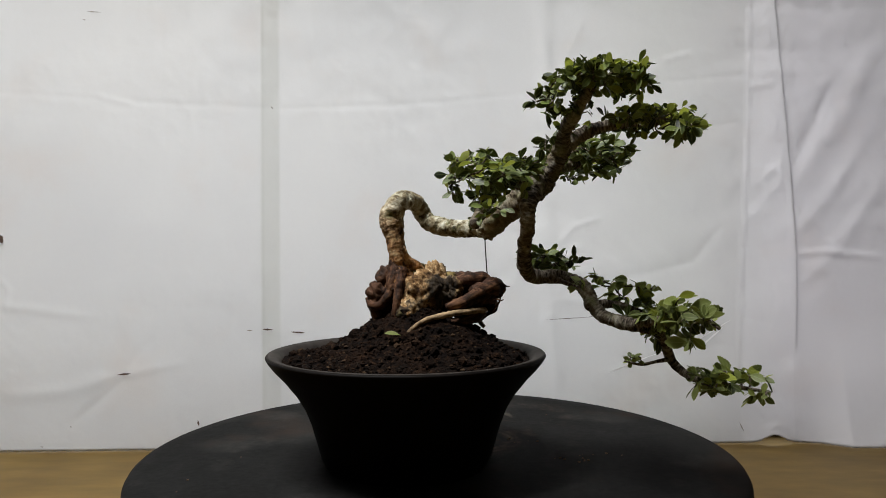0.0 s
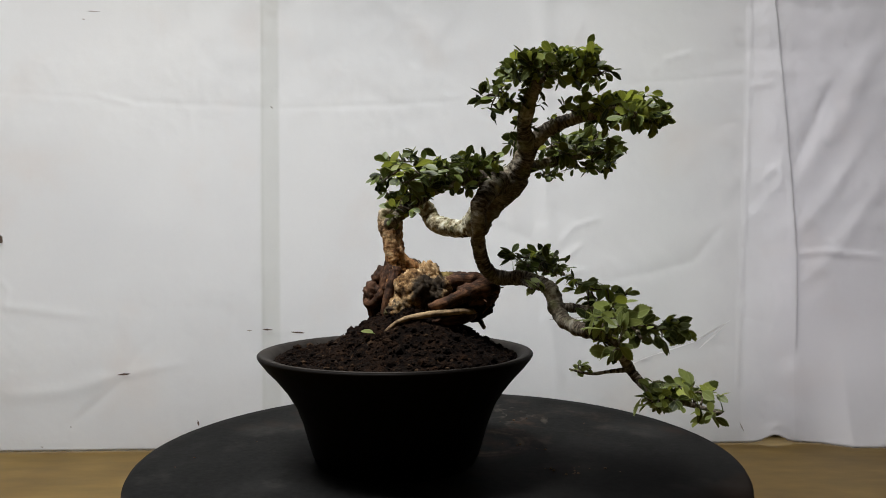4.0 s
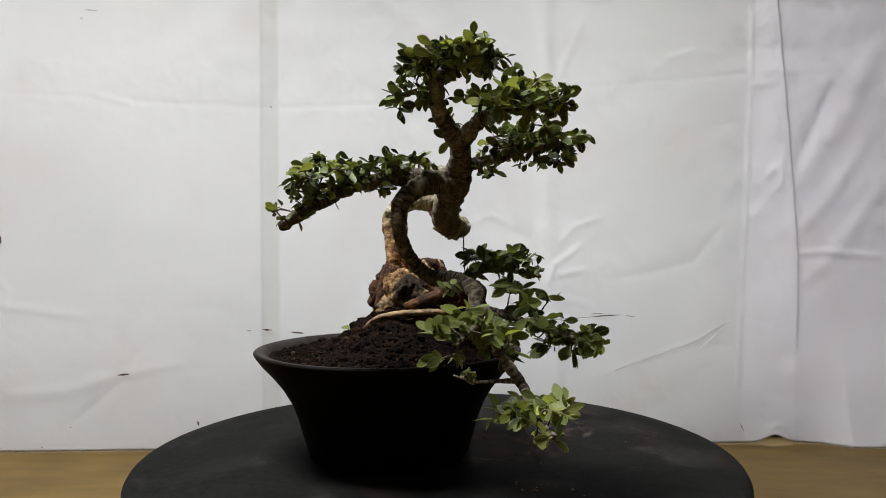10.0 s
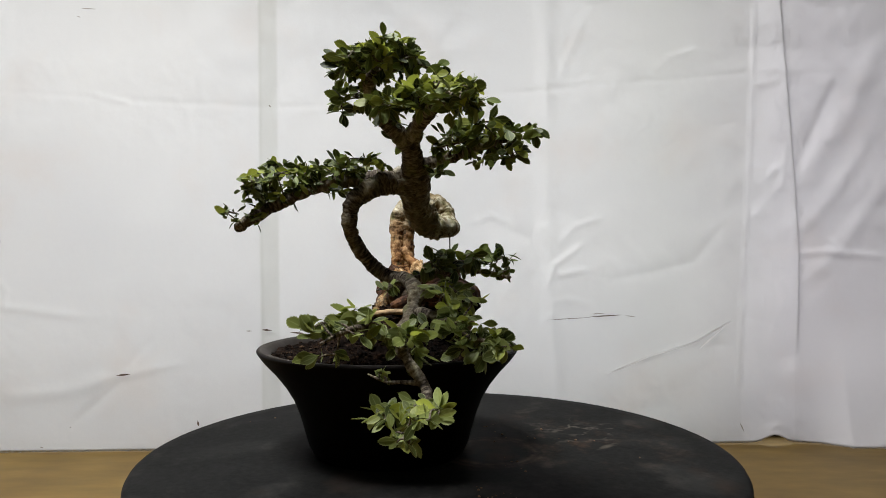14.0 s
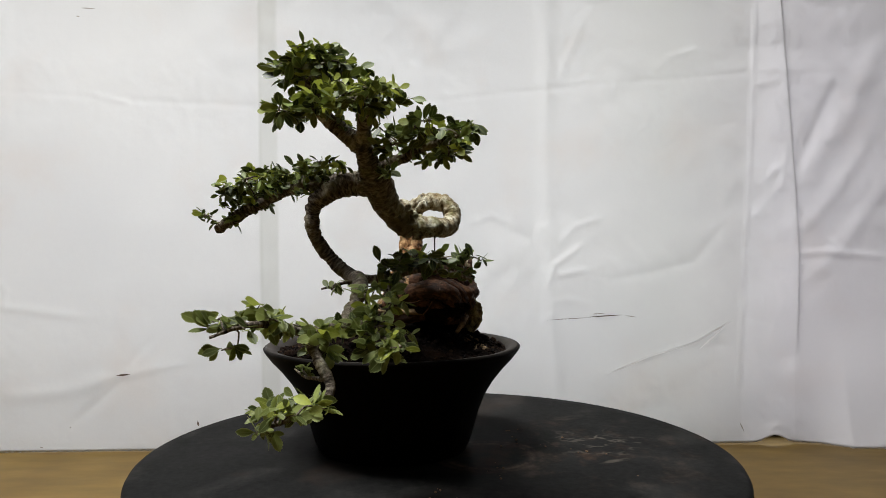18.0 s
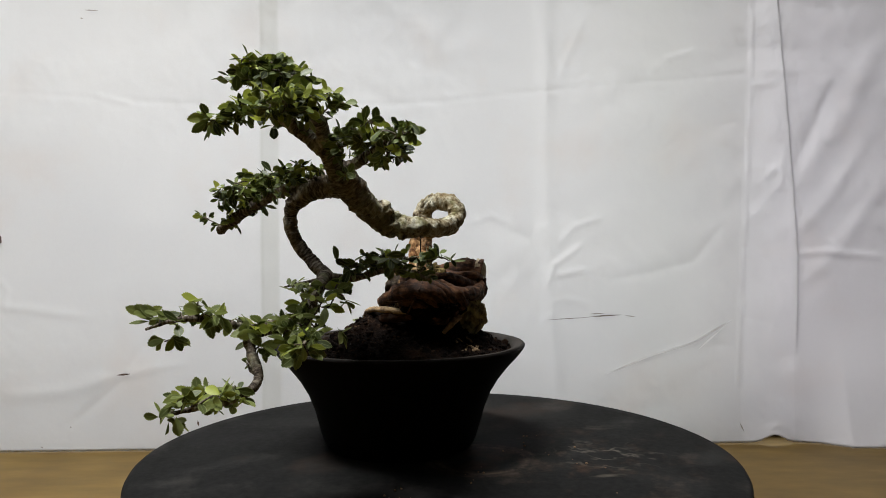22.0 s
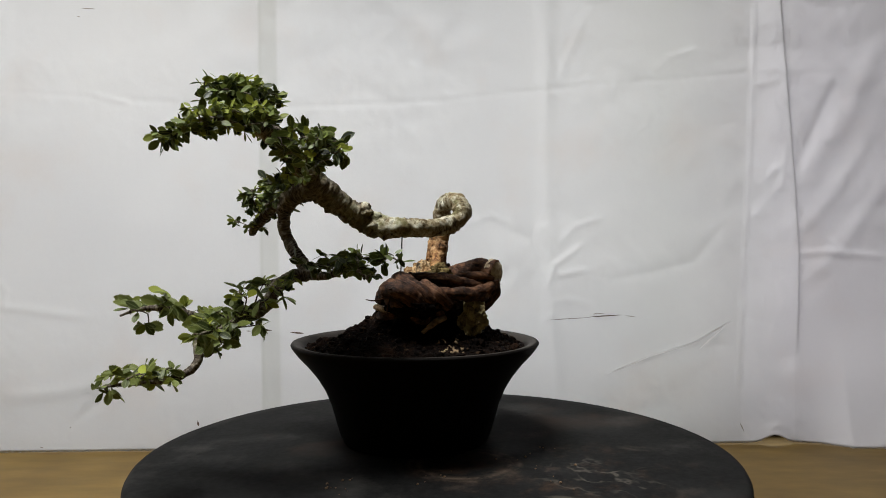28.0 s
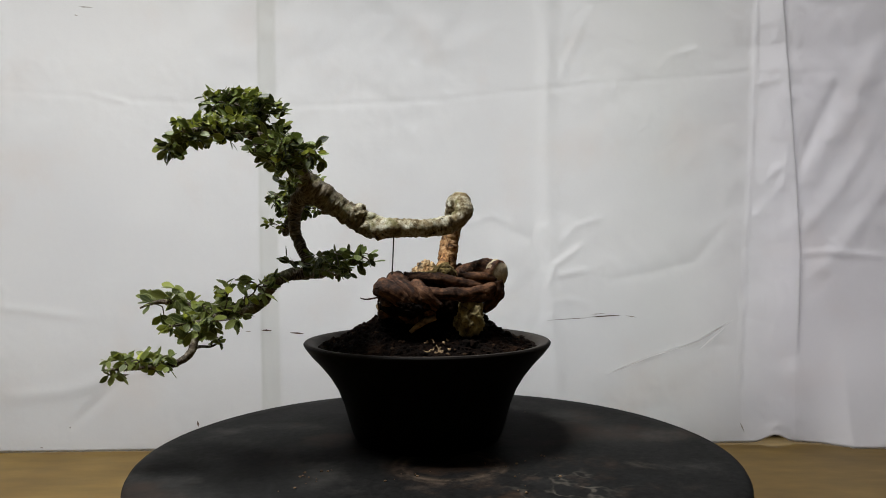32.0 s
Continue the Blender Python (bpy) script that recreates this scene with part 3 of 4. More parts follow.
    for u0, v0, u1, v1, wd in ((206, 662, 230, 660, 1.4), (462, 583, 480, 584, 1.4), (512, 588, 536, 590, 1.6), (434, 585, 444, 585, 1.0),
                               (0, 412, 8, 428, 4.5), (1048, 564, 1106, 561, 0.9), (970, 569, 1050, 565, 0.6), (1112, 562, 1132, 565, 0.7), (1050, 559, 1075, 558, 0.7),
                               (158, 20, 182, 21, 1.0), (150, 34, 156, 35, 0.8), (347, 744, 349, 754, 1.4), 
                               (1322, 758, 1330, 775, 0.9), (478, 186, 482, 190, 1.2), (125, 752, 128, 753, 1.0),
                               (75, 786, 80, 787, 0.9), (1080, 667, 1160, 636, -1.3), (1158, 637, 1240, 611, -1.3), (1240, 611, 1306, 572, -1.3), (1248, 624, 1292, 585, -1.3)):
        g = Geo()
        top, low = [], []
        for i in range(7):
            t = i / 6
            a, b = u0 + (u1 - u0) * t, v0 + (v1 - v0) * t
            nx, ny = -(v1 - v0), (u1 - u0)
            n0 = math.hypot(nx, ny)
            k = abs(wd) * (0.15 + math.sin(math.pi * t) * rnd.uniform(0.6, 1.2))
            top.append((a + nx / n0 * k, b + ny / n0 * k))
            low.append((a - nx / n0 * k, b - ny / n0 * k))
        vv = []
        for a, b in top + low:
            x, y, z = on_sheet(a, b)
            jj = int(np.clip(np.searchsorted(us, a), 0, len(us) - 1))
            ii = int(np.clip(np.searchsorted(vs, b), 0, len(vs) - 1))
            vv.append((x, y - d[ii, jj] - 0.0014, z))
        g.add(vv, [(i, i + 1, i + 8, i + 7) for i in range(6)])
        if wd < 0:
            part("loose_thread", g, WHITE, ob, "fine white loose thread", shift=HEM)
        elif wd > 1.35 or u1 - u0 > 40:
            part("tear", g, TEAR, ob, shift=HEM)
        else:
            part("tear", g, THREAD, ob, "pale frayed tear", shift=HEM)
    return ob


hanging_sheet = sheet()

# ---- the turntable, the pot and what grows in it: all in the frame of the turning disc at the start ----
TURN = ((0, 0.0), (3, -12.67), (6, -24.90), (9, -36.98), (12, -49.37), (15, -61.63), (18, -74.08), (21, -85.71), (24, -97.48), (27, -110.32), (30, -122.39), (32, -130.36))


def empty(name, base, label, category, kind=""):
    e = new(name)
    e.empty_display_size = 0.02
    e.location = base
    return tagged(e, label, category, kind=kind)


def lift(p):
    return np.asarray(p, float) + (0, 0, TOP)


turntable = empty("turntable", (0, 0, 0), "round black turntable board with grey scuffs and rusty stains", "turntable")
DISC_R = 0.2632
disc = part("disc", lathe(Geo(), [(DISC_R - 0.014, -0.026), (DISC_R - 0.003, -0.025), (DISC_R - 0.0005, -0.021), (DISC_R, -0.012), (DISC_R - 0.0006, -0.005), (DISC_R - 0.0025, -0.0015),
                                  (DISC_R - 0.006, -0.0002), (DISC_R - 0.02, 0.0), (DISC_R * 0.5, 0.0)], 160), DISC, turntable)
disc.location = (0, 0, TOP)
part("base_plate", lathe(Geo(), [(0.150, 0.0), (0.150, 0.010), (0.146, 0.014), (0.05, 0.016)], 64), METAL, turntable)
part("bearing", lathe(Geo(), [(0.045, 0.014), (0.045, 0.030), (0.038, 0.034), (0.038, 0.070), (0.070, 0.080), (0.070, TOP - 0.0255)], 48), METAL, turntable)

POT_AT = np.array((-0.0265, -0.0358, 0.0))
pot = empty("plant_pot", lift(POT_AT), "flared round pot of dark brown-black unglazed clay, on the turntable", "plant pot")
PROFILE = [(0.058, 0.0), (0.0675, 0.0005), (0.0695, 0.003), (0.0725, 0.010), (0.0760, 0.022), (0.0800, 0.036), (0.0855, 0.050), (0.0930, 0.0625), (0.1025, 0.0745), (0.1105, 0.083),
           (0.1158, 0.0898), (0.1174, 0.0926), (0.1175, 0.0936), (0.1166, 0.0945), (0.1135, 0.0947),
           (0.1080, 0.0900), (0.1000, 0.0815), (0.0900, 0.070), (0.03, 0.065)]
part("pot_body", lathe(Geo(), PROFILE, 120, warp=0.006), POT, pot)
part("pot_rim", lathe(Geo(), [(0.1140, 0.0930), (0.1166, 0.0947), (0.1140, 0.0953), (0.1090, 0.0940), (0.1050, 0.0900), (0.1015, 0.0840), (0.1050, 0.0850), (0.1140, 0.0930)], 120, warp=0.006, caps=False), RIMCLAY, pot, "flared inner rim worn greyish")

soil_at = POT_AT + (0, 0, 0.0655)


def ground_height(x, y):
    """The mound of soil in the pot, in the disc's frame."""
    r = math.hypot(x - POT_AT[0], y - POT_AT[1])
    m = math.hypot(x + 0.0060, y + 0.016)
    z = float(np.interp(m, (0, 0.020, 0.030, 0.040, 0.052, 0.067, 0.085, 0.105), (0.140, 0.137, 0.132, 0.126, 0.119, 0.107, 0.0965, 0.0895)))
    z = max(z, float(np.interp(math.hypot(x - 0.030, y - 0.004), (0, 0.014, 0.026, 0.038, 0.055), (0.136, 0.129, 0.114, 0.101, 0.088))))
    z = min(z, 0.0900 + 0.55 * max(0.0, 0.1 - r))
    z += 0.0030 * noise.noise(Vector((x * 70, y * 70, 2.0))) + 0.0022 * noise.noise(Vector((x * 190, y * 190, 5.0))) + 0.0011 * noise.noise(Vector((x * 430, y * 430, 9.0)))
    return z


def soil_bed():
    g = Geo()
    rings, segs = 64, 170
    verts, faces = [], []
    for j in range(rings + 1):
        r = 0.1045 * j / rings
        for i in range(segs):
            a = 2 * math.pi * i / segs
            x, y = POT_AT[0] + r * math.cos(a), POT_AT[1] + r * math.sin(a)
            verts.append((x, y, ground_height(x, y)))
    for i in range(segs):
        a = 2 * math.pi * i / segs
        verts.append((POT_AT[0] + 0.085 * math.cos(a), POT_AT[1] + 0.085 * math.sin(a), 0.066))
    for j in range(rings + 1):
        for i in range(segs):
            k = (i + 1) % segs
            faces.append((j * segs + i, (j + 1) * segs + i, (j + 1) * segs + k, j * segs + k))
    g.add(verts, faces)
    rnd = random.Random(11)
    for k, (c, size) in enumerate((((0.028, -0.006, 0.134), (0.023, 0.024, 0.015)), ((-0.004, 0.006, 0.134), (0.026, 0.018, 0.015)))):
        lump(g, c, size, 0.3, 1.6, 2.2 + 4 * k, 4, 0.12)
        for n in range(320):
            d = Vector((rnd.gauss(0, 1), rnd.gauss(0, 1), rnd.gauss(0, 0.7))).normalized()
            s = rnd.uniform(0.0007, 0.0024)
            lump(g, [a + b * q for a, b, q in zip(c, d, size)], (s, s, s * 0.8), 0.5, 1.7, n * 0.53, 1)
    for n in range(2600):
        r, a = 0.100 * math.sqrt(rnd.random()), rnd.uniform(0, 2 * math.pi)
        x, y = POT_AT[0] + r * math.cos(a), POT_AT[1] + r * math.sin(a)
        s = rnd.uniform(0.0006, 0.0020) * (rnd.uniform(1.6, 3.0) if rnd.random() < 0.11 else 1)
        lump(g, (x, y, ground_height(x, y) + 0.2 * s), (s, s * rnd.uniform(0.7, 1.2), s * rnd.uniform(0.6, 0.9)), 0.5, 1.7, n * 0.37, 1)
    for n in range(150):
        r, a, b = 0.098 * math.sqrt(rnd.random()), rnd.uniform(0, 2 * math.pi), rnd.uniform(0, 2 * math.pi)
        x, y, l = POT_AT[0] + r * math.cos(a), POT_AT[1] + r * math.sin(a), rnd.uniform(0.002, 0.007)
        dx, dy = l * math.cos(b), l * math.sin(b)
        w = Vector((-dy, dx, 0)) * (0.00035 / l)
        p0, p1, p2 = [Vector((x + k * dx, y + k * dy, ground_height(x + k * dx, y + k * dy) + 0.0012 + (0.001 if k else 0))) for k in (-0.5, 0.0, 0.5)]
        up = Vector((0, 0, 0.0005))
        g.add([tuple(q) for q in (p0 + w, p0 - w, p0 + up, p1 + w, p1 - w, p1 + up, p2 + w, p2 - w, p2 + up)],
              [(0, 3, 5, 2), (1, 2, 5, 4), (0, 1, 4, 3), (3, 6, 8, 5), (4, 5, 8, 7), (3, 4, 7, 6), (0, 2, 1), (6, 7, 8)])
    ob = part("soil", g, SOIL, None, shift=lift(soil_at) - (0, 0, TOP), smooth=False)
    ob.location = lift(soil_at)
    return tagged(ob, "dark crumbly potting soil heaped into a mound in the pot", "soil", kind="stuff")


soil = soil_bed()

ROCK_AT = np.array((-0.002, -0.010, 0.100))
rock_geo = Geo()
crag(rock_geo, (-0.0120, -0.0330, 0.1420), (0.0225, 0.0165, 0.0245), 3.1, 5)
crag(rock_geo, (-0.0025, -0.0175, 0.1525), (0.0130, 0.0115, 0.0215), 8.2, 5)
crag(rock_geo, (0.0110, -0.0270, 0.1440), (0.0135, 0.0120, 0.0170), 12.4, 5)
crag(rock_geo, (-0.0220, -0.0400, 0.1280), (0.0150, 0.0130, 0.0150), 21.7, 4)
rock = part("rock", rock_geo, ROCK, None, shift=ROCK_AT)
rock.location = lift(ROCK_AT)
tagged(rock, "craggy tan limestone rock half buried in soil under roots", "rock")
STONE_AT = np.array((-0.011, 0.028, 0.104))
stone = part("rock", crag(Geo(), (-0.0070, 0.0310, 0.1205), (0.0150, 0.0145, 0.0205), 5.7, 5), MOSSY, None, shift=STONE_AT)
stone.location = lift(STONE_AT)
tagged(stone, "small pale yellowish mossy rock half buried under the roots", "rock")

# damp moss between the trunk's foot and the roots
MOSS = simple("damp_moss", (0.030, 0.018, 0.007), (0.25, 0.185, 0.065), 240, 0.95, (0.8, 0.002), low=0.40, high=0.66)
MOSS_AT = np.array((-0.014, -0.009, 0.146))
moss_geo = Geo()
moss_rnd = random.Random(23)
lump(moss_geo, (-0.014, -0.005, 0.153), (0.0135, 0.0120, 0.0140), 0.35, 2.0, 1.3, 4, 0.1)
lump(moss_geo, (0.004, -0.007, 0.149), (0.0150, 0.0100, 0.0120), 0.35, 2.0, 4.3, 4, 0.1)
for n in range(420):
    d = Vector((moss_rnd.gauss(0, 1), moss_rnd.gauss(0, 1), abs(moss_rnd.gauss(0, 1)))).normalized()
    r = moss_rnd.uniform(0.0006, 0.0019)
    cx, cy, cz, sx, sy, sz = (-0.014, -0.005, 0.153, 0.0140, 0.0125, 0.0145) if n % 5 < 3 else (0.004, -0.007, 0.149, 0.0150, 0.0102, 0.0122)
    lump(moss_geo, (cx + d.x * sx, cy + d.y * sy, cz + d.z * sz), (r, r, r * 0.9), 0.5, 1.8, n * 0.61, 1)
moss = part("moss", moss_geo, MOSS, None, shift=MOSS_AT, smooth=False)
moss.location = lift(MOSS_AT)
tagged(moss, "yellow-green and brown moss tuft at the trunk's foot", "moss", kind="stuff")

# ---- the tree ----
TREE_AT = np.array((-0.030, -0.018, 0.105))
tree = empty("bonsai_tree", lift(TREE_AT), "cascading bonsai with looped pale trunk and small green leaves over rock", "bonsai tree")


def limb(name, rows, label="", **how):
    return part(name, tube(Geo(), rows, **how), BARK, tree, label, shift=TREE_AT)


HUB = (0.0835, -0.0715, 0.2355)
trunk_geo = Geo()
tube(trunk_geo, [(-0.0345, -0.0235, 0.146, 0.0125, 0.0), (-0.0345, -0.0215, 0.164, 0.0072, 0.0), (-0.0372, -0.0205, 0.186, 0.0064, 0.05), (-0.0425, -0.0160, 0.207, 0.0084, 0.25),
                 (-0.0380, -0.0120, 0.2205, 0.0082, 0.45), (-0.0300, -0.0010, 0.2270, 0.0080, 0.5), (-0.0200, 0.0125, 0.2240, 0.0080, 0.5), (-0.0140, 0.0185, 0.2145, 0.0081, 0.5), (-0.0040, 0.0130, 0.2050, 0.0081, 0.5),
                 (0.0180, 0.0015, 0.2008, 0.0080, 0.5), (0.0380, -0.0130, 0.2008, 0.0082, 0.5), (0.0445, -0.0280, 0.2015, 0.0092, 0.52), (0.0468, -0.0420, 0.2050, 0.0102, 0.58), (0.0560, -0.0530, 0.2125, 0.0104, 0.70), (0.0665, -0.0615, 0.2210, 0.0104, 0.85),
                 (*HUB, 0.0108, 0.95), (0.0905, -0.0775, 0.2450, 0.0086, 1.0), (0.0952, -0.0814, 0.2530, 0.0074, 1.0), (0.0995, -0.0860, 0.2617, 0.0068, 1.0)], 28, 0.0011, 0.15, 0.15, 2.0)
tube(trunk_geo, [(-0.0260, -0.0120, 0.146, 0.0115, 0.0), (-0.0315, -0.0125, 0.166, 0.0066, 0.0), (-0.0350, -0.0118, 0.188, 0.0060, 0.1), (-0.0365, -0.0110, 0.206, 0.0068, 0.3), (-0.0340, -0.0100, 0.219, 0.0060, 0.5),
                 (-0.0260, -0.0020, 0.2250, 0.0058, 0.5)], 20, 0.0011, 0.15, 0.15, 9.0)
for i, (place, r, tone) in enumerate((((0.0465, -0.0390, 0.2030), 0.0105, 0.55), ((0.0430, -0.0290, 0.1985), 0.0080, 0.5), ((0.0800, -0.0760, 0.2335), 0.0112, 0.95), ((0.0700, -0.0650, 0.2235), 0.0100, 0.85), ((0.0540, -0.0440, 0.2150), 0.0075, 0.55))):
    n = len(trunk_geo.v)
    lump(trunk_geo, place, (r, r, r), 0.35, 1.6, 80.0 + i * 2.3, 4)
    trunk_geo.values["tone"].extend([tone] * (len(trunk_geo.v) - n))
    trunk_geo.values["skin"].extend([(v[2], v[0] - place[0], v[1] - place[1]) for v in trunk_geo.v[n:]])
trunk = part("trunk", trunk_geo, BARK, tree, "looped trunk, brown at the foot and lichen-pale above", shift=TREE_AT)

P = {}
P["apex"] = [(0.0970, -0.0850, 0.2590, 0.0070, 1), (0.0985, -0.1020, 0.2710, 0.0056, 1), (0.1030, -0.1160, 0.2830, 0.0052, 1), (0.1110, -0.1240, 0.2960, 0.0042, 1), (0.1150, -0.1230, 0.3030, 0.0028, 1), (0.1180, -0.1200, 0.3090, 0.0012, 1)]
P["middle"] = [(0.0985, -0.0845, 0.2600, 0.0062, 1), (0.1101, -0.0855, 0.2690, 0.0056, 1), (0.1252, -0.0865, 0.2762, 0.0050, 1), (0.1479, -0.0900, 0.2805, 0.0040, 1), (0.1700, -0.0960, 0.2800, 0.0028, 1), (0.1930, -0.0980, 0.2760, 0.0013, 1)]
P["side"] = [(0.0890, -0.0780, 0.2440, 0.0056, 1), (0.0993, -0.0640, 0.2470, 0.0044, 1), (0.1127, -0.0540, 0.2510, 0.0037, 1), (0.1270, -0.0430, 0.2560, 0.0027, 1), (0.1400, -0.0350, 0.2590, 0.0019, 1), (0.1530, -0.0270, 0.2610, 0.0010, 1)]
P["stub"] = [(0.0825, -0.0730, 0.2360, 0.0072, 1), (0.0740, -0.0830, 0.2345, 0.0072, 1), (0.0610, -0.1020, 0.2355, 0.0060, 1), (0.0482, -0.1310, 0.2310, 0.0050, 1), (0.0372, -0.1570, 0.2190, 0.0046, 1), (0.0290, -0.1800, 0.2050, 0.0042, 1), (0.0270, -0.1865, 0.2010, 0.0036, 1)]
P["cascade"] = [(0.0830, -0.0720, 0.2350, 0.0095, 1), (0.0765, -0.0830, 0.2335, 0.0090, 1), (0.0755, -0.0960, 0.2310, 0.0082, 1), (0.0725, -0.1090, 0.2240, 0.0072, 1), (0.0688, -0.1180, 0.2140, 0.0062, 1), (0.0672, -0.1175, 0.1950, 0.0052, 1), (0.0665, -0.1020, 0.1730, 0.0050, 1), (0.0750, -0.0890, 0.1610, 0.0056, 1),
                (0.0980, -0.0875, 0.1600, 0.0052, 1), (0.1150, -0.0900, 0.1520, 0.0056, 0.9), (0.1210, -0.0970, 0.1375, 0.0055, 0.9), (0.1290, -0.1060, 0.1300, 0.0052, 0.9), (0.1430, -0.1230, 0.1265, 0.0046, 1),
                (0.1590, -0.1280, 0.1235, 0.0040, 1), (0.1670, -0.1250, 0.1124, 0.0033, 1), (0.1755, -0.1185, 0.0975, 0.0032, 1), (0.1860, -0.1260, 0.0885, 0.0028, 1), (0.2015, -0.1410, 0.0860, 0.0020, 1), (0.2222, -0.1595, 0.0850, 0.0010, 1), (0.2280, -0.1625, 0.0845, 0.0006, 1)]
P["outer"] = [(0.1430, -0.1240, 0.1265, 0.0034, 1), (0.1545, -0.1370, 0.1300, 0.0030, 1), (0.1680, -0.1540, 0.1360, 0.0024, 1), (0.1770, -0.1720, 0.1365, 0.0017, 1), (0.1820, -0.1900, 0.1310, 0.0009, 1)]
P["inner"] = [(0.1210, -0.0960, 0.1400, 0.0036, 1), (0.1420, -0.0910, 0.1380, 0.0030, 1), (0.1640, -0.0880, 0.1310, 0.0023, 1), (0.1880, -0.0850, 0.1260, 0.0016, 1), (0.2115, -0.0810, 0.1250, 0.0009, 1)]
P["back"] = [(0.0790, -0.0885, 0.1600, 0.0040, 1), (0.0800, -0.0650, 0.1600, 0.0032, 1), (0.0870, -0.0400, 0.1660, 0.0026, 1), (0.0990, -0.0220, 0.1650, 0.0020, 1), (0.1150, -0.0060, 0.1600, 0.0012, 1)]
P["low_twig"] = [(0.1740, -0.1200, 0.1010, 0.0018, 1), (0.1600, -0.1270, 0.1000, 0.0013, 1), (0.1480, -0.1310, 0.0985, 0.0010, 1), (0.1344, -0.1371, 0.1020, 0.0006, 1)]
P["high_twig"] = [(0.0930, -0.0875, 0.1600, 0.0016, 1), (0.0980, -0.1020, 0.1570, 0.0012, 1), (0.1060, -0.1160, 0.1540, 0.0007, 1)]
WORDS = {"apex": "upright top branch", "middle": "level grey-brown branch", "side": "thin side branch", "stub": "branch with a cut end", "cascade": "long zigzag branch that hangs over the pot's rim",
         "outer": "", "inner": "", "back": "short back branch", "low_twig": "", "high_twig": ""}
limbs = {}
for i, (k, rows) in enumerate(P.items()):
    limbs[k] = limb("twig" if "twig" in k else "branch", rows, WORDS[k], segs=18 if rows[0][3] > 0.0045 else 10, step=0.0013, rough=0.2, rings=0.22, seed=3.0 + i)
# a bit of dead wood at the stub's end
limb("branch_stump", [(0.0276, -0.1850, 0.2020, 0.0042, 1), (0.0260, -0.1880, 0.1985, 0.0044, 1), (0.0275, -0.1895, 0.1960, 0.0012, 1)], "dark cut stump", segs=9, step=0.0015, rough=0.4)

def sawn_face():
    """The pale, slightly domed cut across the thick root's end, with a ragged rim of bark."""
    verts = []
    place = pose(-0.0352, 0.0425, 0.1600, 0, 0, -22)
    for share, out in ((0.0, 0.0026), (0.35, 0.0024), (0.7, 0.0018), (0.95, 0.0004), (1.08, -0.0040)):
        for i in range(28):
            a = 2 * math.pi * i / 28
            r = share * (1 + 0.12 * noise.noise(Vector((math.cos(a) * 1.6, math.sin(a) * 1.6, 3.0))))
            verts.append(tuple(place @ Vector((0.0105 * r * math.cos(a), out, 0.0118 * r * math.sin(a)))))
    faces = [(n * 28 + i, n * 28 + (i + 1) % 28, (n + 1) * 28 + (i + 1) % 28, (n + 1) * 28 + i) for n in range(4) for i in range(28)]
    return Geo().add(verts, faces)


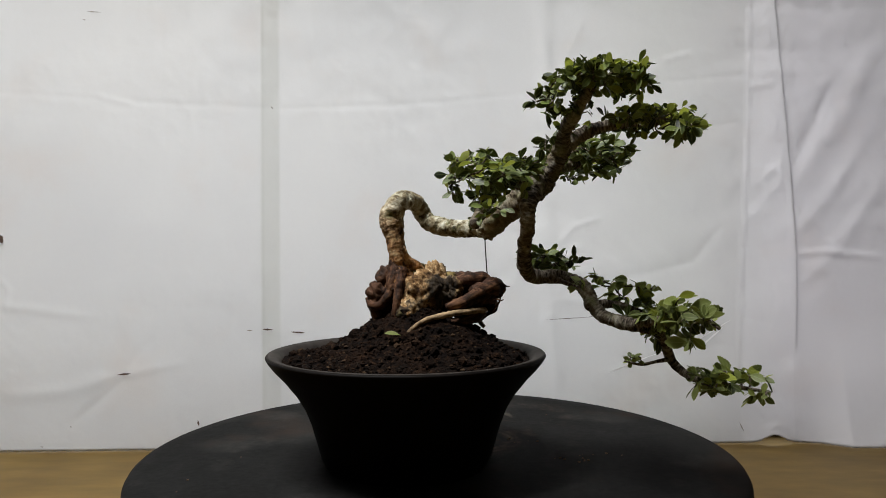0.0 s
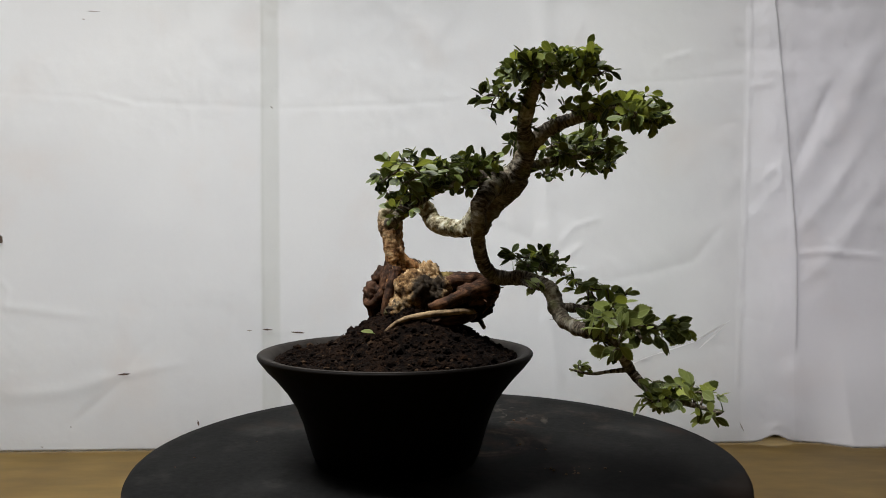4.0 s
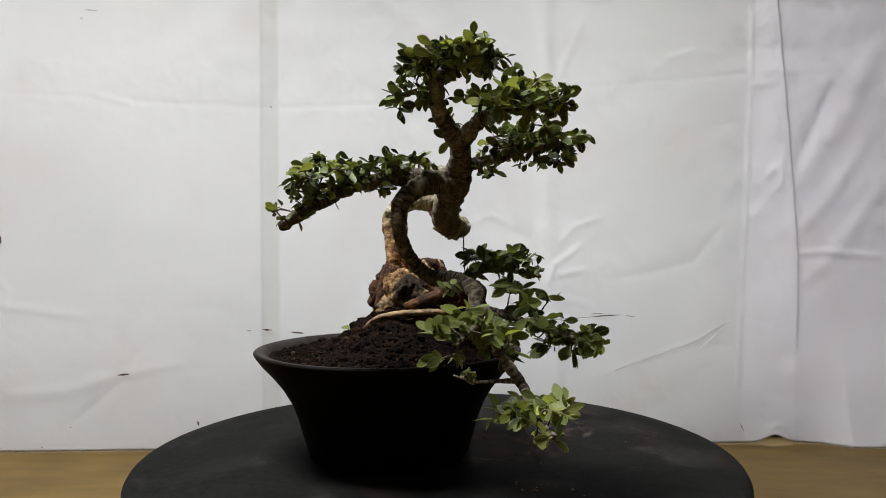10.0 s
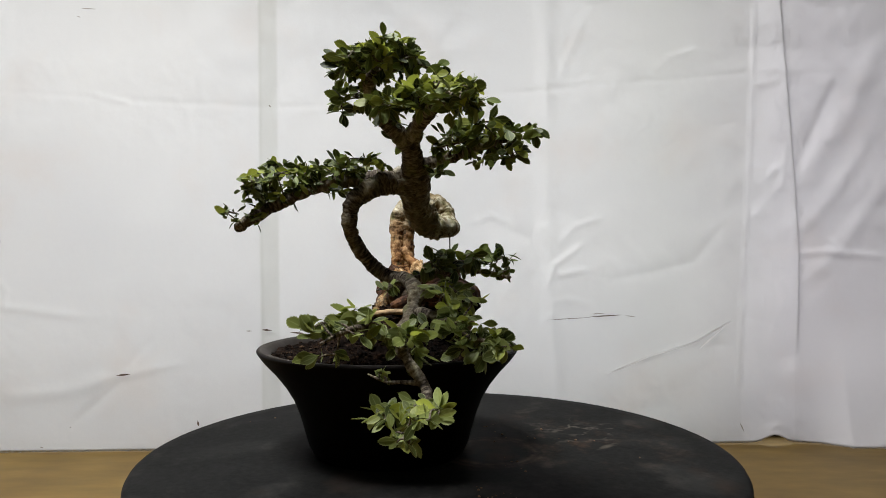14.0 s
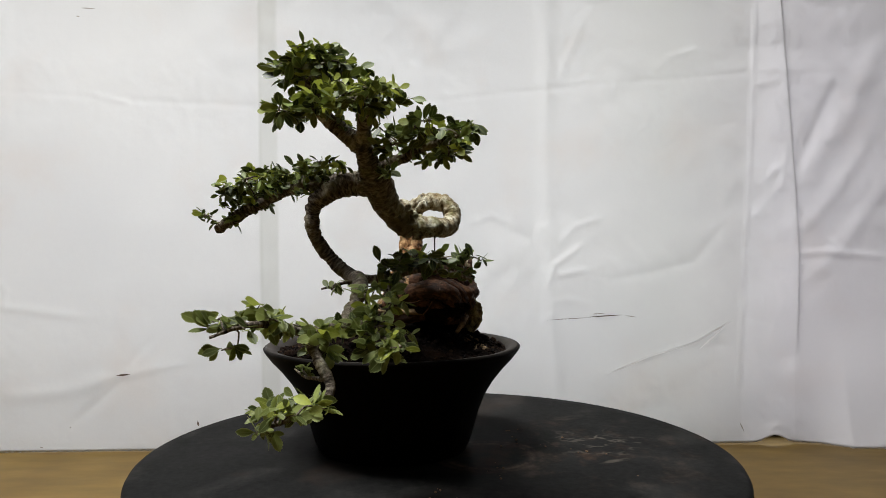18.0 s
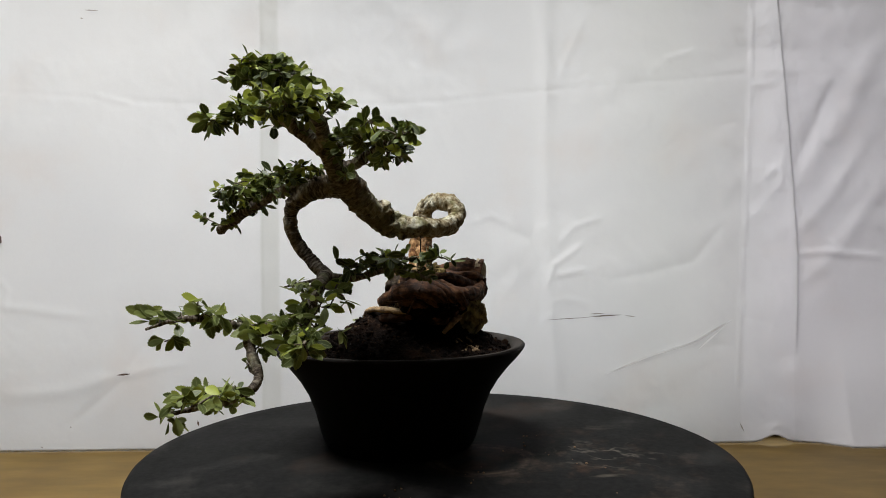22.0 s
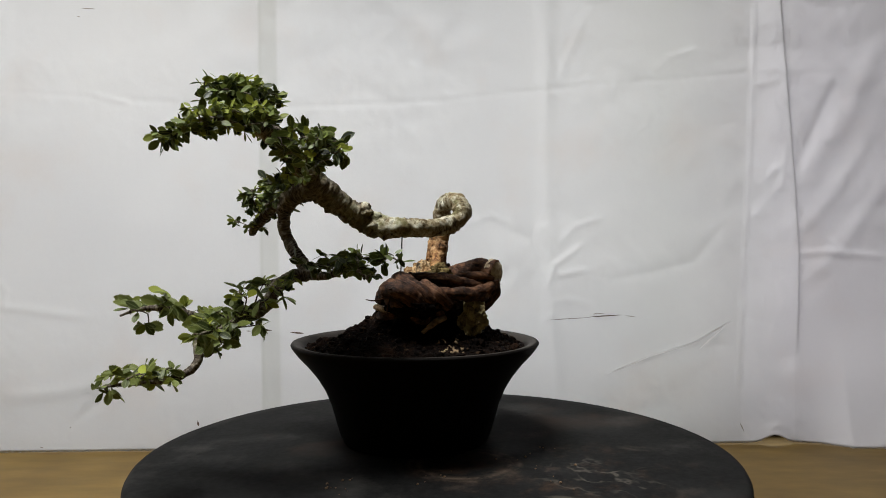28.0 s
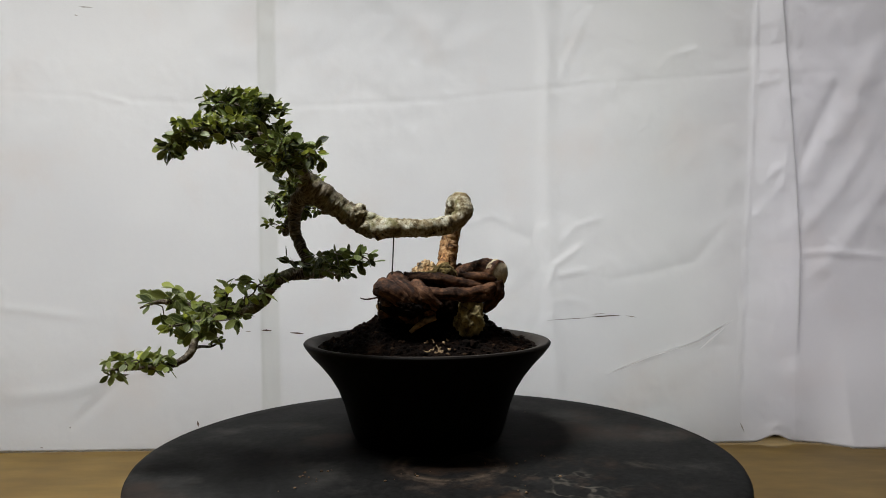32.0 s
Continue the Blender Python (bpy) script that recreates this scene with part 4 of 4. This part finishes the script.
ROOTS = [
    # the thick sawn root behind the trunk's foot, and what hooks down from its end
    ([(-0.0320, -0.0060, 0.1570, 0.0060, 0), (-0.0350, 0.0080, 0.1600, 0.0082, 0), (-0.0375, 0.0220, 0.1630, 0.0096, 0), (-0.0365, 0.0340, 0.1615, 0.0108, 0), (-0.0355, 0.0420, 0.1600, 0.0106, 0)], ROOTBARK),
    ([(-0.0360, 0.0390, 0.1530, 0.0070, 0), (-0.0362, 0.0400, 0.1430, 0.0070, 0), (-0.0335, 0.0370, 0.1340, 0.0058, 0), (-0.0240, 0.0330, 0.1270, 0.0040, 0)], ROOTBARK),
    # roots that cross over towards the sawn one
    ([(0.0300, -0.0140, 0.1560, 0.0050, 0), (0.0120, 0.0090, 0.1555, 0.0056, 0), (-0.0080, 0.0250, 0.1500, 0.0056, 0), (-0.0260, 0.0330, 0.1475, 0.0058, 0), (-0.0360, 0.0340, 0.1480, 0.0050, 0)], ROOTBARK),
    ([(0.0320, 0.0160, 0.1440, 0.0048, 0), (0.0160, 0.0270, 0.1430, 0.0056, 0), (-0.0080, 0.0355, 0.1430, 0.0056, 0), (-0.0290, 0.0390, 0.1470, 0.0056, 0), (-0.0360, 0.0380, 0.1500, 0.0050, 0)], ROOTBARK),
    ([(0.0060, 0.0300, 0.1400, 0.0040, 0), (-0.0120, 0.0360, 0.1400, 0.0056, 0), (-0.0300, 0.0370, 0.1420, 0.0055, 0)], ROOTBARK),
    ([(-0.0260, 0.0060, 0.1600, 0.0040, 0), (-0.0160, 0.0180, 0.1570, 0.0045, 0), (-0.0200, 0.0330, 0.1570, 0.0045, 0), (-0.0330, 0.0400, 0.1540, 0.0040, 0)], ROOTBARK),
    # the two thick coils
    ([(0.0140, -0.0260, 0.1530, 0.0050, 0), (0.0300, -0.0230, 0.1550, 0.0075, 0), (0.0420, -0.0100, 0.1510, 0.0082, 0), (0.0405, 0.0050, 0.1430, 0.0080, 0), (0.0310, 0.0120, 0.1335, 0.0070, 0), (0.0230, 0.0110, 0.1230, 0.0050, 0)], ROOTBARK),
    ([(0.0300, -0.0360, 0.1440, 0.0060, 0), (0.0450, -0.0260, 0.1475, 0.0080, 0), (0.0515, -0.0120, 0.1475, 0.0082, 0), (0.0460, 0.0000, 0.1410, 0.0080, 0), (0.0375, 0.0040, 0.1310, 0.0070, 0), (0.0340, 0.0040, 0.1190, 0.0055, 0)], ROOTBARK),
    ([(0.0200, -0.0060, 0.1500, 0.0060, 0), (0.0320, 0.0030, 0.1485, 0.0068, 0), (0.0330, 0.0160, 0.1420, 0.0066, 0), (0.0240, 0.0220, 0.1330, 0.0056, 0)], ROOTBARK),
    ([(0.0350, -0.0290, 0.1390, 0.0066, 0), (0.0450, -0.0190, 0.1370, 0.0068, 0), (0.0430, -0.0050, 0.1300, 0.0062, 0), (0.0360, 0.0000, 0.1210, 0.0052, 0)], ROOTBARK),
    # fingers over the rock
    ([(0.0080, -0.0500, 0.1330, 0.0040, 0), (0.0240, -0.0450, 0.1385, 0.0054, 0), (0.0390, -0.0310, 0.1450, 0.0064, 0), (0.0500, -0.0170, 0.1500, 0.0064, 0), (0.0540, -0.0100, 0.1520, 0.0042, 0)], ROOTBARK),
    ([(0.0150, -0.0220, 0.1490, 0.0050, 0), (0.0260, -0.0160, 0.1515, 0.0060, 0), (0.0370, -0.0100, 0.1530, 0.0060, 0), (0.0450, -0.0060, 0.1490, 0.0050, 0)], ROOTBARK),
    # a root that leaves the coils low over the soil
    ([(0.0380, -0.0220, 0.1270, 0.0050, 0), (0.0330, -0.0370, 0.1240, 0.0050, 0), (0.0140, -0.0500, 0.1200, 0.0044, 0), (-0.0020, -0.0570, 0.1130, 0.0030, 0)], ROOTBARK),
    # at the trunk's foot
    ([(-0.0350, -0.0200, 0.1700, 0.0070, 0), (-0.0385, -0.0260, 0.1570, 0.0060, 0), (-0.0410, -0.0310, 0.1450, 0.0048, 0), (-0.0480, -0.0320, 0.1350, 0.0042, 0), (-0.0560, -0.0290, 0.1340, 0.0040, 0), (-0.0600, -0.0220, 0.1390, 0.0034, 0)], ROOTBARK),
    ([(-0.0325, -0.0230, 0.1640, 0.0066, 0), (-0.0325, -0.0320, 0.1510, 0.0050, 0), (-0.0340, -0.0390, 0.1380, 0.0038, 0), (-0.0370, -0.0420, 0.1180, 0.0026, 0)], ROOTBARK),
    ([(-0.0400, -0.0140, 0.1560, 0.0060, 0), (-0.0500, -0.0140, 0.1480, 0.0060, 0), (-0.0560, -0.0180, 0.1380, 0.0056, 0), (-0.0530, -0.0230, 0.1260, 0.0054, 0), (-0.0490, -0.0250, 0.1120, 0.0048, 0)], ROOTBARK),
    # a buttress that runs from the trunk down on to the rock
    ([(-0.0330, -0.0180, 0.1830, 0.0042, 0.1), (-0.0275, -0.0140, 0.1740, 0.0045, 0), (-0.0180, -0.0100, 0.1660, 0.0045, 0), (-0.0080, -0.0080, 0.1570, 0.0040, 0)], BARK),
    # pale roots and fine strands
    ([(-0.0260, -0.0680, 0.1120, 0.0018, 0), (-0.0120, -0.0660, 0.1230, 0.0022, 0), (0.0110, -0.0575, 0.1285, 0.0025, 0), (0.0300, -0.0450, 0.1300, 0.0027, 0), (0.0410, -0.0290, 0.1295, 0.0029, 0), (0.0440, -0.0150, 0.1330, 0.0028, 0)], PALEROOT),
    ([(0.0520, -0.0150, 0.1480, 0.0009, 0), (0.0550, -0.0200, 0.1380, 0.0008, 0), (0.0480, -0.0260, 0.1270, 0.0006, 0)], ROOTBARK),
    ([(0.0560, -0.0140, 0.1530, 0.0009, 0), (0.0610, -0.0150, 0.1490, 0.0007, 0), (0.0640, -0.0160, 0.1490, 0.0004, 0)], ROOTBARK),
    ([(0.0480, -0.0260, 0.1400, 0.0009, 0), (0.0540, -0.0360, 0.1380, 0.0007, 0), (0.0560, -0.0420, 0.1390, 0.0004, 0)], ROOTBARK),
    ([(0.0250, 0.0190, 0.1230, 0.0022, 0), (0.0350, 0.0130, 0.1190, 0.0026, 0), (0.0420, 0.0050, 0.1110, 0.0016, 0)], PALEROOT),
]
for i, (place, size) in enumerate((((-0.0500, -0.0200, 0.1410), (0.0115, 0.0115, 0.0125)), ((-0.0415, -0.0150, 0.1530), (0.0115, 0.0125, 0.0125)), ((-0.0320, 0.0300, 0.1500), (0.0080, 0.0100, 0.0080)))):
    part("root_knot", lump(Geo(), place, size, 0.5, 2.2, 60.0 + i * 3.7, 4, 0.22), ROOTBARK, tree, "gnarled root knot", shift=TREE_AT)
part("cut_face", sawn_face(), SAWN, tree, "pale sawn root end", shift=TREE_AT)
for i, (rows, mat) in enumerate(ROOTS):
    thick = rows[1][3] > 0.004
    part("root", tube(Geo(), rows, 18 if thick else 8, 0.0012, 0.26, 0.10, 30.0 + i), mat, tree, "thin pale root" if mat is PALEROOT else "", shift=TREE_AT)
part("guy_wire", tube(Geo(), [(0.0420, -0.0140, 0.2020, 0.0006, 0), (0.0424, -0.0142, 0.1850, 0.0006, 0), (0.0440, -0.0146, 0.1600, 0.0006, 0), (0.0450, -0.0150, 0.1540, 0.0006, 0)], 6, 0.004, 0, 0), WIRE, tree, "thin dark wire", shift=TREE_AT)


# ---- leaves ----
def leaf_mesh(name, mat, seed):
    """One serrated obovate blade with a short stalk, 1 m long along +y, its face up."""
    rnd = random.Random(seed)
    n, wide, fold, curl = 15, rnd.uniform(0.235, 0.300), rnd.uniform(0.10, 0.28), rnd.uniform(-0.25, 0.30)
    verts, blade, faces = [(0, -0.16, -0.02)], [(0, 0, 0)], []
    for i in range(n + 1):
        s = i / n
        w = wide * math.sin(math.pi * min(0.985, s ** 1.22 * 0.97 + 0.015)) ** 0.74 if i < n else 0.04
        w *= 1 + (0.06 if i % 2 else -0.05)
        z = -curl * s * s * 0.6
        y = s * (1 - 0.1 * abs(curl))
        verts += [(0, y, z), (-w, y + (0.035 if i % 2 else 0), z + fold * w), (w, y + (0.035 if i % 2 else 0), z + fold * w)]
        blade += [(0, s, 0), (1, s, 0), (1, s, 0)]
    faces.append((0, 3, 1))
    faces.append((0, 1, 2))
    for i in range(n):
        a, b = 1 + 3 * i, 4 + 3 * i
        faces += [(a, b, b + 1, a + 1), (a, a + 2, b + 2, b)]
    return Geo().add(verts, faces, blade=blade), mat


LEAVES = [leaf_mesh("leaf", GREEN, s) for s in range(6)]
YOUNGS = [leaf_mesh("leaf", YOUNG_LIT, 20 + s) for s in range(3)]
LEAF_DATA = [g.mesh("leaf", m) for g, m in LEAVES]
SOFT_DATA = [g.mesh("leaf", SOFT) for g, m in LEAVES]
LIGHT_LIMBS = ("outer", "inner", "cascade", "low_twig", "high_twig")
YOUNG_DATA = [g.mesh("leaf", m) for g, m in YOUNGS]

# clumps: limb, centre, radii, number of shoots, share of young leaves, leaf size
CLUMPS = (
    ("side", (0.1203, -0.0676, 0.2594), (0.0149, 0.0123, 0.0071), 9, 0.10, 0.0105),
    ("cascade", (0.1880, -0.1520, 0.0875), (0.0100, 0.0103, 0.0065), 5, 0.20, 0.0108),
    ("middle", (0.1519, -0.0766, 0.2830), (0.0163, 0.0168, 0.0091), 14, 0.25, 0.0100),
    ("inner", (0.1368, -0.0729, 0.1542), (0.0108, 0.0128, 0.0110), 8, 0.25, 0.0120),
    ("back", (0.1052, -0.0673, 0.1703), (0.0144, 0.0102, 0.0048), 7, 0.05, 0.0105),
    ("middle", (0.1765, -0.1480, 0.2675), (0.0067, 0.0071, 0.0057), 10, 0.20, 0.0102),
    ("outer", (0.1643, -0.1589, 0.1410), (0.0117, 0.0161, 0.0074), 8, 0.20, 0.0131),
    ("outer", (0.1695, -0.1835, 0.1310), (0.0099, 0.0149, 0.0123), 7, 0.10, 0.0131),
    ("outer", (0.1554, -0.1398, 0.1352), (0.0072, 0.0085, 0.0074), 2, 0.10, 0.0131),
    ("inner", (0.1668, -0.0854, 0.1348), (0.0215, 0.0231, 0.0172), 14, 0.25, 0.0120),
    ("inner", (0.1891, -0.0868, 0.1270), (0.0175, 0.0162, 0.0133), 10, 0.20, 0.0120),
    ("inner", (0.1529, -0.0860, 0.1503), (0.0126, 0.0149, 0.0119), 6, 0.20, 0.0120),
    ("inner", (0.2085, -0.0828, 0.1232), (0.0059, 0.0081, 0.0066), 3, 0.30, 0.0120),
    ("cascade", (0.1571, -0.1225, 0.1245), (0.0136, 0.0162, 0.0105), 10, 0.20, 0.0127),
    ("cascade", (0.1433, -0.1051, 0.1296), (0.0098, 0.0115, 0.0080), 4, 0.10, 0.0127),
    ("cascade", (0.2050, -0.1450, 0.0900), (0.0173, 0.0172, 0.0069), 10, 0.25, 0.0108),
    ("cascade", (0.2200, -0.1600, 0.0840), (0.0076, 0.0074, 0.0041), 3, 0.20, 0.0096),
    ("cascade", (0.1900, -0.1300, 0.0920), (0.0085, 0.0098, 0.0069), 4, 0.10, 0.0108),
    ("cascade", (0.2110, -0.1330, 0.0945), (0.0065, 0.0074, 0.0055), 2, 0.20, 0.0108),
    ("low_twig", (0.1400, -0.1345, 0.1020), (0.0084, 0.0060, 0.0027), 4, 0.00, 0.0074),
    ("high_twig", (0.1105, -0.1092, 0.1565), (0.0047, 0.0045, 0.0039), 3, 0.10, 0.0085),
    ("back", (0.0923, -0.0414, 0.1753), (0.0193, 0.0204, 0.0072), 22, 0.05, 0.0105),
    ("back", (0.1186, -0.0100, 0.1652), (0.0096, 0.0085, 0.0060), 4, 0.05, 0.0096),
    ("back", (0.0906, 0.0006, 0.1741), (0.0121, 0.0110, 0.0060), 8, 0.05, 0.0105),
    ("stub", (0.0354, -0.1529, 0.2365), (0.0275, 0.0244, 0.0116), 30, 0.28, 0.0096),
    ("stub", (0.0665, -0.1103, 0.2457), (0.0190, 0.0220, 0.0053), 17, 0.25, 0.0087),
    ("stub", (0.0516, -0.1304, 0.2423), (0.0274, 0.0208, 0.0084), 20, 0.28, 0.0096),
    ("stub", (0.0349, -0.1791, 0.2300), (0.0137, 0.0140, 0.0084), 9, 0.25, 0.0096),
    ("stub", (0.0130, -0.1620, 0.2270), (0.0095, 0.0100, 0.0080), 9, 0.20, 0.0093),
    ("stub", (0.0365, -0.1925, 0.2070), (0.0085, 0.0093, 0.0053), 6, 0.30, 0.0071),
    ("stub", (0.0536, -0.1355, 0.2255), (0.0148, 0.0186, 0.0042), 6, 0.10, 0.0091),
    ("side", (0.1358, -0.0463, 0.2636), (0.0285, 0.0246, 0.0107), 29, 0.15, 0.0107),
    ("side", (0.1438, -0.0367, 0.2499), (0.0173, 0.0164, 0.0054), 10, 0.10, 0.0102),
    ("side", (0.1238, -0.0250, 0.2583), (0.0124, 0.0092, 0.0063), 6, 0.15, 0.0101),
    ("side", (0.1525, -0.0247, 0.2646), (0.0086, 0.0082, 0.0054), 6, 0.15, 0.0098),
    ("side", (0.1064, -0.0671, 0.2383), (0.0100, 0.0082, 0.0036), 4, 0.10, 0.0089),
    ("middle", (0.1638, -0.1079, 0.2797), (0.0308, 0.0301, 0.0102), 40, 0.45, 0.0102),
    ("middle", (0.1832, -0.1262, 0.2710), (0.0105, 0.0115, 0.0068), 10, 0.30, 0.0098),
    ("middle", (0.1884, -0.0997, 0.2763), (0.0096, 0.0133, 0.0079), 11, 0.30, 0.0098),
    ("middle", (0.1383, -0.1151, 0.2803), (0.0154, 0.0178, 0.0079), 6, 0.30, 0.0102),
    ("middle", (0.1144, -0.0841, 0.2750), (0.0057, 0.0053, 0.0045), 3, 0.10, 0.0073),
    ("apex", (0.1192, -0.1233, 0.3071), (0.0375, 0.0305, 0.0077), 66, 0.16, 0.0104),
    ("apex", (0.1241, -0.1210, 0.3150), (0.0284, 0.0264, 0.0043), 37, 0.55, 0.0091),
    ("apex", (0.0815, -0.1215, 0.2885), (0.0105, 0.0132, 0.0095), 13, 0.10, 0.0104),
    ("apex", (0.1493, -0.1072, 0.3025), (0.0153, 0.0183, 0.0060), 10, 0.20, 0.0100),
    ("apex", (0.0913, -0.0839, 0.2684), (0.0091, 0.0091, 0.0104), 7, 0.10, 0.0115),
)

# shoots that sit close along a limb: limb, (from, to) share of its length, -, number, share of young leaves, leaf size
SLEEVES = (("stub", (0.26, 0.98), None, 42, 0.15, 0.0088), ("apex", (0.25, 1.0), None, 22, 0.1, 0.0092), ("middle", (0.55, 1.0), None, 17, 0.25, 0.0092), ("side", (0.32, 1.0), None, 20, 0.08, 0.0092),
           ("inner", (0.25, 1.0), None, 10, 0.2, 0.0095), ("outer", (0.25, 1.0), None, 7, 0.15, 0.0105), ("cascade", (0.84, 1.0), None, 10, 0.2, 0.0092), ("back", (0.3, 1.0), None, 12, 0.05, 0.0088))


def grow_leaves():
    rnd = random.Random(42)
    paths = {k: spline(rows, 0.004)[:, :3] for k, rows in P.items()}
    single = 0
    joined, twigs, grown = {}, {}, {}
    for k, centre, radii, shoots, young, size in CLUMPS + SLEEVES:
        for n in range(shoots):
            if radii is None:       # along the limb itself, between two shares of its length
                track = paths[k]
                c = Vector(track[int(rnd.uniform(*centre) * (len(track) - 1))])
                q = Vector((rnd.gauss(0, 1), rnd.gauss(0, 1), rnd.gauss(0.8, 0.8))).normalized()
                tip = c + q * rnd.uniform(0.004, 0.011)
            else:
                c = Vector(centre)
                while True:
                    q = Vector([rnd.uniform(-1, 1) for _ in range(3)])
                    if 0.15 < q.length < 1:
                        break
                tip = c + Vector([a * b for a, b in zip(q, radii)])
            path = paths[k]
            near = path[int(np.argmin(np.linalg.norm(path - np.array(tip - Vector((0, 0, 0.004))), axis=1)))]
            root = Vector(near)
            # a shoot forks from an older one where that is closer than the limb
            for other in grown.get(k, ()):
                if 0.002 < (tip - other).length < (tip - root).length:
                    root = other
            grown.setdefault(k, []).append(tip)
            mid = (root + tip) / 2 + Vector((rnd.uniform(-1, 1), rnd.uniform(-1, 1), rnd.uniform(-0.5, 1.0))) * 0.2 * (tip - root).length
            if (tip - root).length > 0.003:
                tube(twigs.setdefault(k, Geo()), [(*root, 0.0008, 1), (*mid, 0.0006, 1), (*tip, 0.0004, 1)], 5, 0.004, 0.2, 0.1, rnd.random() * 50)
            out = tip - c
            out.z = 0
            if out.length < 1e-4:
                out = Vector((1, 0, 0))
            heading = math.atan2(out.y, out.x)
            for j in range(rnd.choice((3, 4, 4, 5, 5))):
                length = size * rnd.uniform(0.65, 1.18)
                yaw = heading + rnd.gauss(0, 1.3)
                pitch = rnd.gauss(-0.05, 0.75)
                if q.z < -0.3:
                    pitch -= 0.5
                roll = rnd.gauss(0, 0.8)
                base = tip + Vector((rnd.uniform(-1, 1), rnd.uniform(-1, 1), rnd.uniform(-0.6, 0.8))) * 0.0028
                m = Matrix.Translation(base) @ Euler((pitch, roll, yaw - math.pi / 2)).to_matrix().to_4x4() @ Matrix.Diagonal((length, length, length, 1))
                # more yellow-green upwards: top light on the clump put into leaf colour
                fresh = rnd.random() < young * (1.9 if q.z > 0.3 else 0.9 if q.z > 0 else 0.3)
                pick = rnd.randrange(3 if fresh else 6)
                if single < 300:
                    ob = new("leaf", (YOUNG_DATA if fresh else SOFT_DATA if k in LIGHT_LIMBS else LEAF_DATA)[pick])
                    ob.parent = limbs[k]
                    ob.matrix_basis = Matrix.Translation(-Vector(TREE_AT)) @ m
                    single += 1
                else:
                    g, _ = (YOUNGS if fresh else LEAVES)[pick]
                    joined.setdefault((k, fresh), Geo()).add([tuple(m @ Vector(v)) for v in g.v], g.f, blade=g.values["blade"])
    for k, g in twigs.items():
        part("twig_growth", g, BARK, limbs[k], "thin brown shoots", shift=TREE_AT)["kind"] = "stuff"
    for (k, fresh), g in joined.items():
        part("foliage", g, YOUNG_LIT if fresh else SOFT if k in LIGHT_LIMBS else GREEN, limbs[k], "fresh yellow-green leaves" if fresh else "small dark green serrated leaves", shift=TREE_AT)["kind"] = "stuff"


grow_leaves()

# pale scraps of root skin on the soil
scrap_geo = Geo()
scrap_rnd = random.Random(31)
for n in range(15):
    x, y = scrap_rnd.gauss(0.0350, 0.0060), scrap_rnd.gauss(0.0300, 0.0070)
    a, l = scrap_rnd.gauss(2.2, 0.8), scrap_rnd.uniform(0.002, 0.006)
    rows = []
    for k in (-0.5, -0.1, 0.25, 0.5):
        px, py = x + k * l * math.cos(a + 0.9 * k), y + k * l * math.sin(a + 0.9 * k)
        rows.append((px, py, ground_height(px, py) + scrap_rnd.uniform(0.0004, 0.0016), scrap_rnd.uniform(0.0004, 0.0012), 0))
    tube(scrap_geo, rows, 6, 0.0008, 0.5, 0.2, n * 1.3)
SCRAP_AT = np.array((0.035, 0.030, 0.096))
scraps = part("root_scraps", scrap_geo, PALEROOT, None, shift=SCRAP_AT)
scraps.location = lift(SCRAP_AT)
tagged(scraps, "pale dry scraps of root skin on the potting soil", "root scraps", kind="stuff")

# soil crumbs and a pale chip dropped on the board
crumb_geo = Geo()
crumb_rnd = random.Random(77)
for cx, cy, spread, count in ((0.1220, -0.0240, 0.016, 14), (-0.0170, 0.0800, 0.016, 8), (0.0700, 0.0340, 0.012, 6), (0.0300, 0.1250, 0.035, 7), (-0.1600, -0.0900, 0.06, 3)):
    for n in range(count):
        x, y, r = crumb_rnd.gauss(cx, spread), crumb_rnd.gauss(cy, spread * 0.6), crumb_rnd.uniform(0.0004, 0.0013)
        lump(crumb_geo, (x, y, 0.6 * r), (r * 1.3, r, r * 0.7), 0.5, 1.7, n * 0.7, 1)
crumbs = part("soil_crumbs", crumb_geo, STRAW, None, smooth=False)
tagged(crumbs, "dry brown soil crumbs scattered on the black turntable", "soil crumbs", kind="stuff")
# a dropped leaf on the soil
drop_at = np.array((-0.0300, -0.0790, 0.1140))
fallen = new("fallen_leaf", YOUNGS[0][0].mesh("fallen_leaf", SOFT))
fallen_turn = pose(0, 0, 0, 12, -18, 80)
tagged(fallen, "fallen yellow-green leaf lying on the soil in the pot", "leaf")
fallen.scale = (0.012, 0.012, 0.012)


# ---- what turns ----
def spin(thing, base, turn=None):
    """Carry a thing round the table's axis, from its place at the start."""
    rows = []
    for t in range(33):
        for (t0, a0), (t1, a1) in zip(TURN, TURN[1:]):
            if t0 <= t <= t1:
                angle = a0 + (a1 - a0) * (t - t0) / (t1 - t0)
        r = pose(0, 0, 0, 0, 0, angle)
        rows.append((float(t), r @ Matrix.Translation(Vector(base)) @ (turn or Matrix.Identity(4))))
    walk(thing, rows)


def motions():
    walk(hanging_sheet, [(t, pose(*HEM, rx=a)) for t, a in SWAY])
    spin(disc, (0, 0, TOP))
    spin(crumbs, (0, 0, TOP))
    spin(pot, lift(POT_AT))
    spin(soil, lift(soil_at))
    spin(rock, lift(ROCK_AT))
    spin(stone, lift(STONE_AT))
    spin(moss, lift(MOSS_AT))
    spin(scraps, lift(SCRAP_AT))
    spin(tree, lift(TREE_AT))
    spin(fallen, lift(drop_at), fallen_turn)


motions()
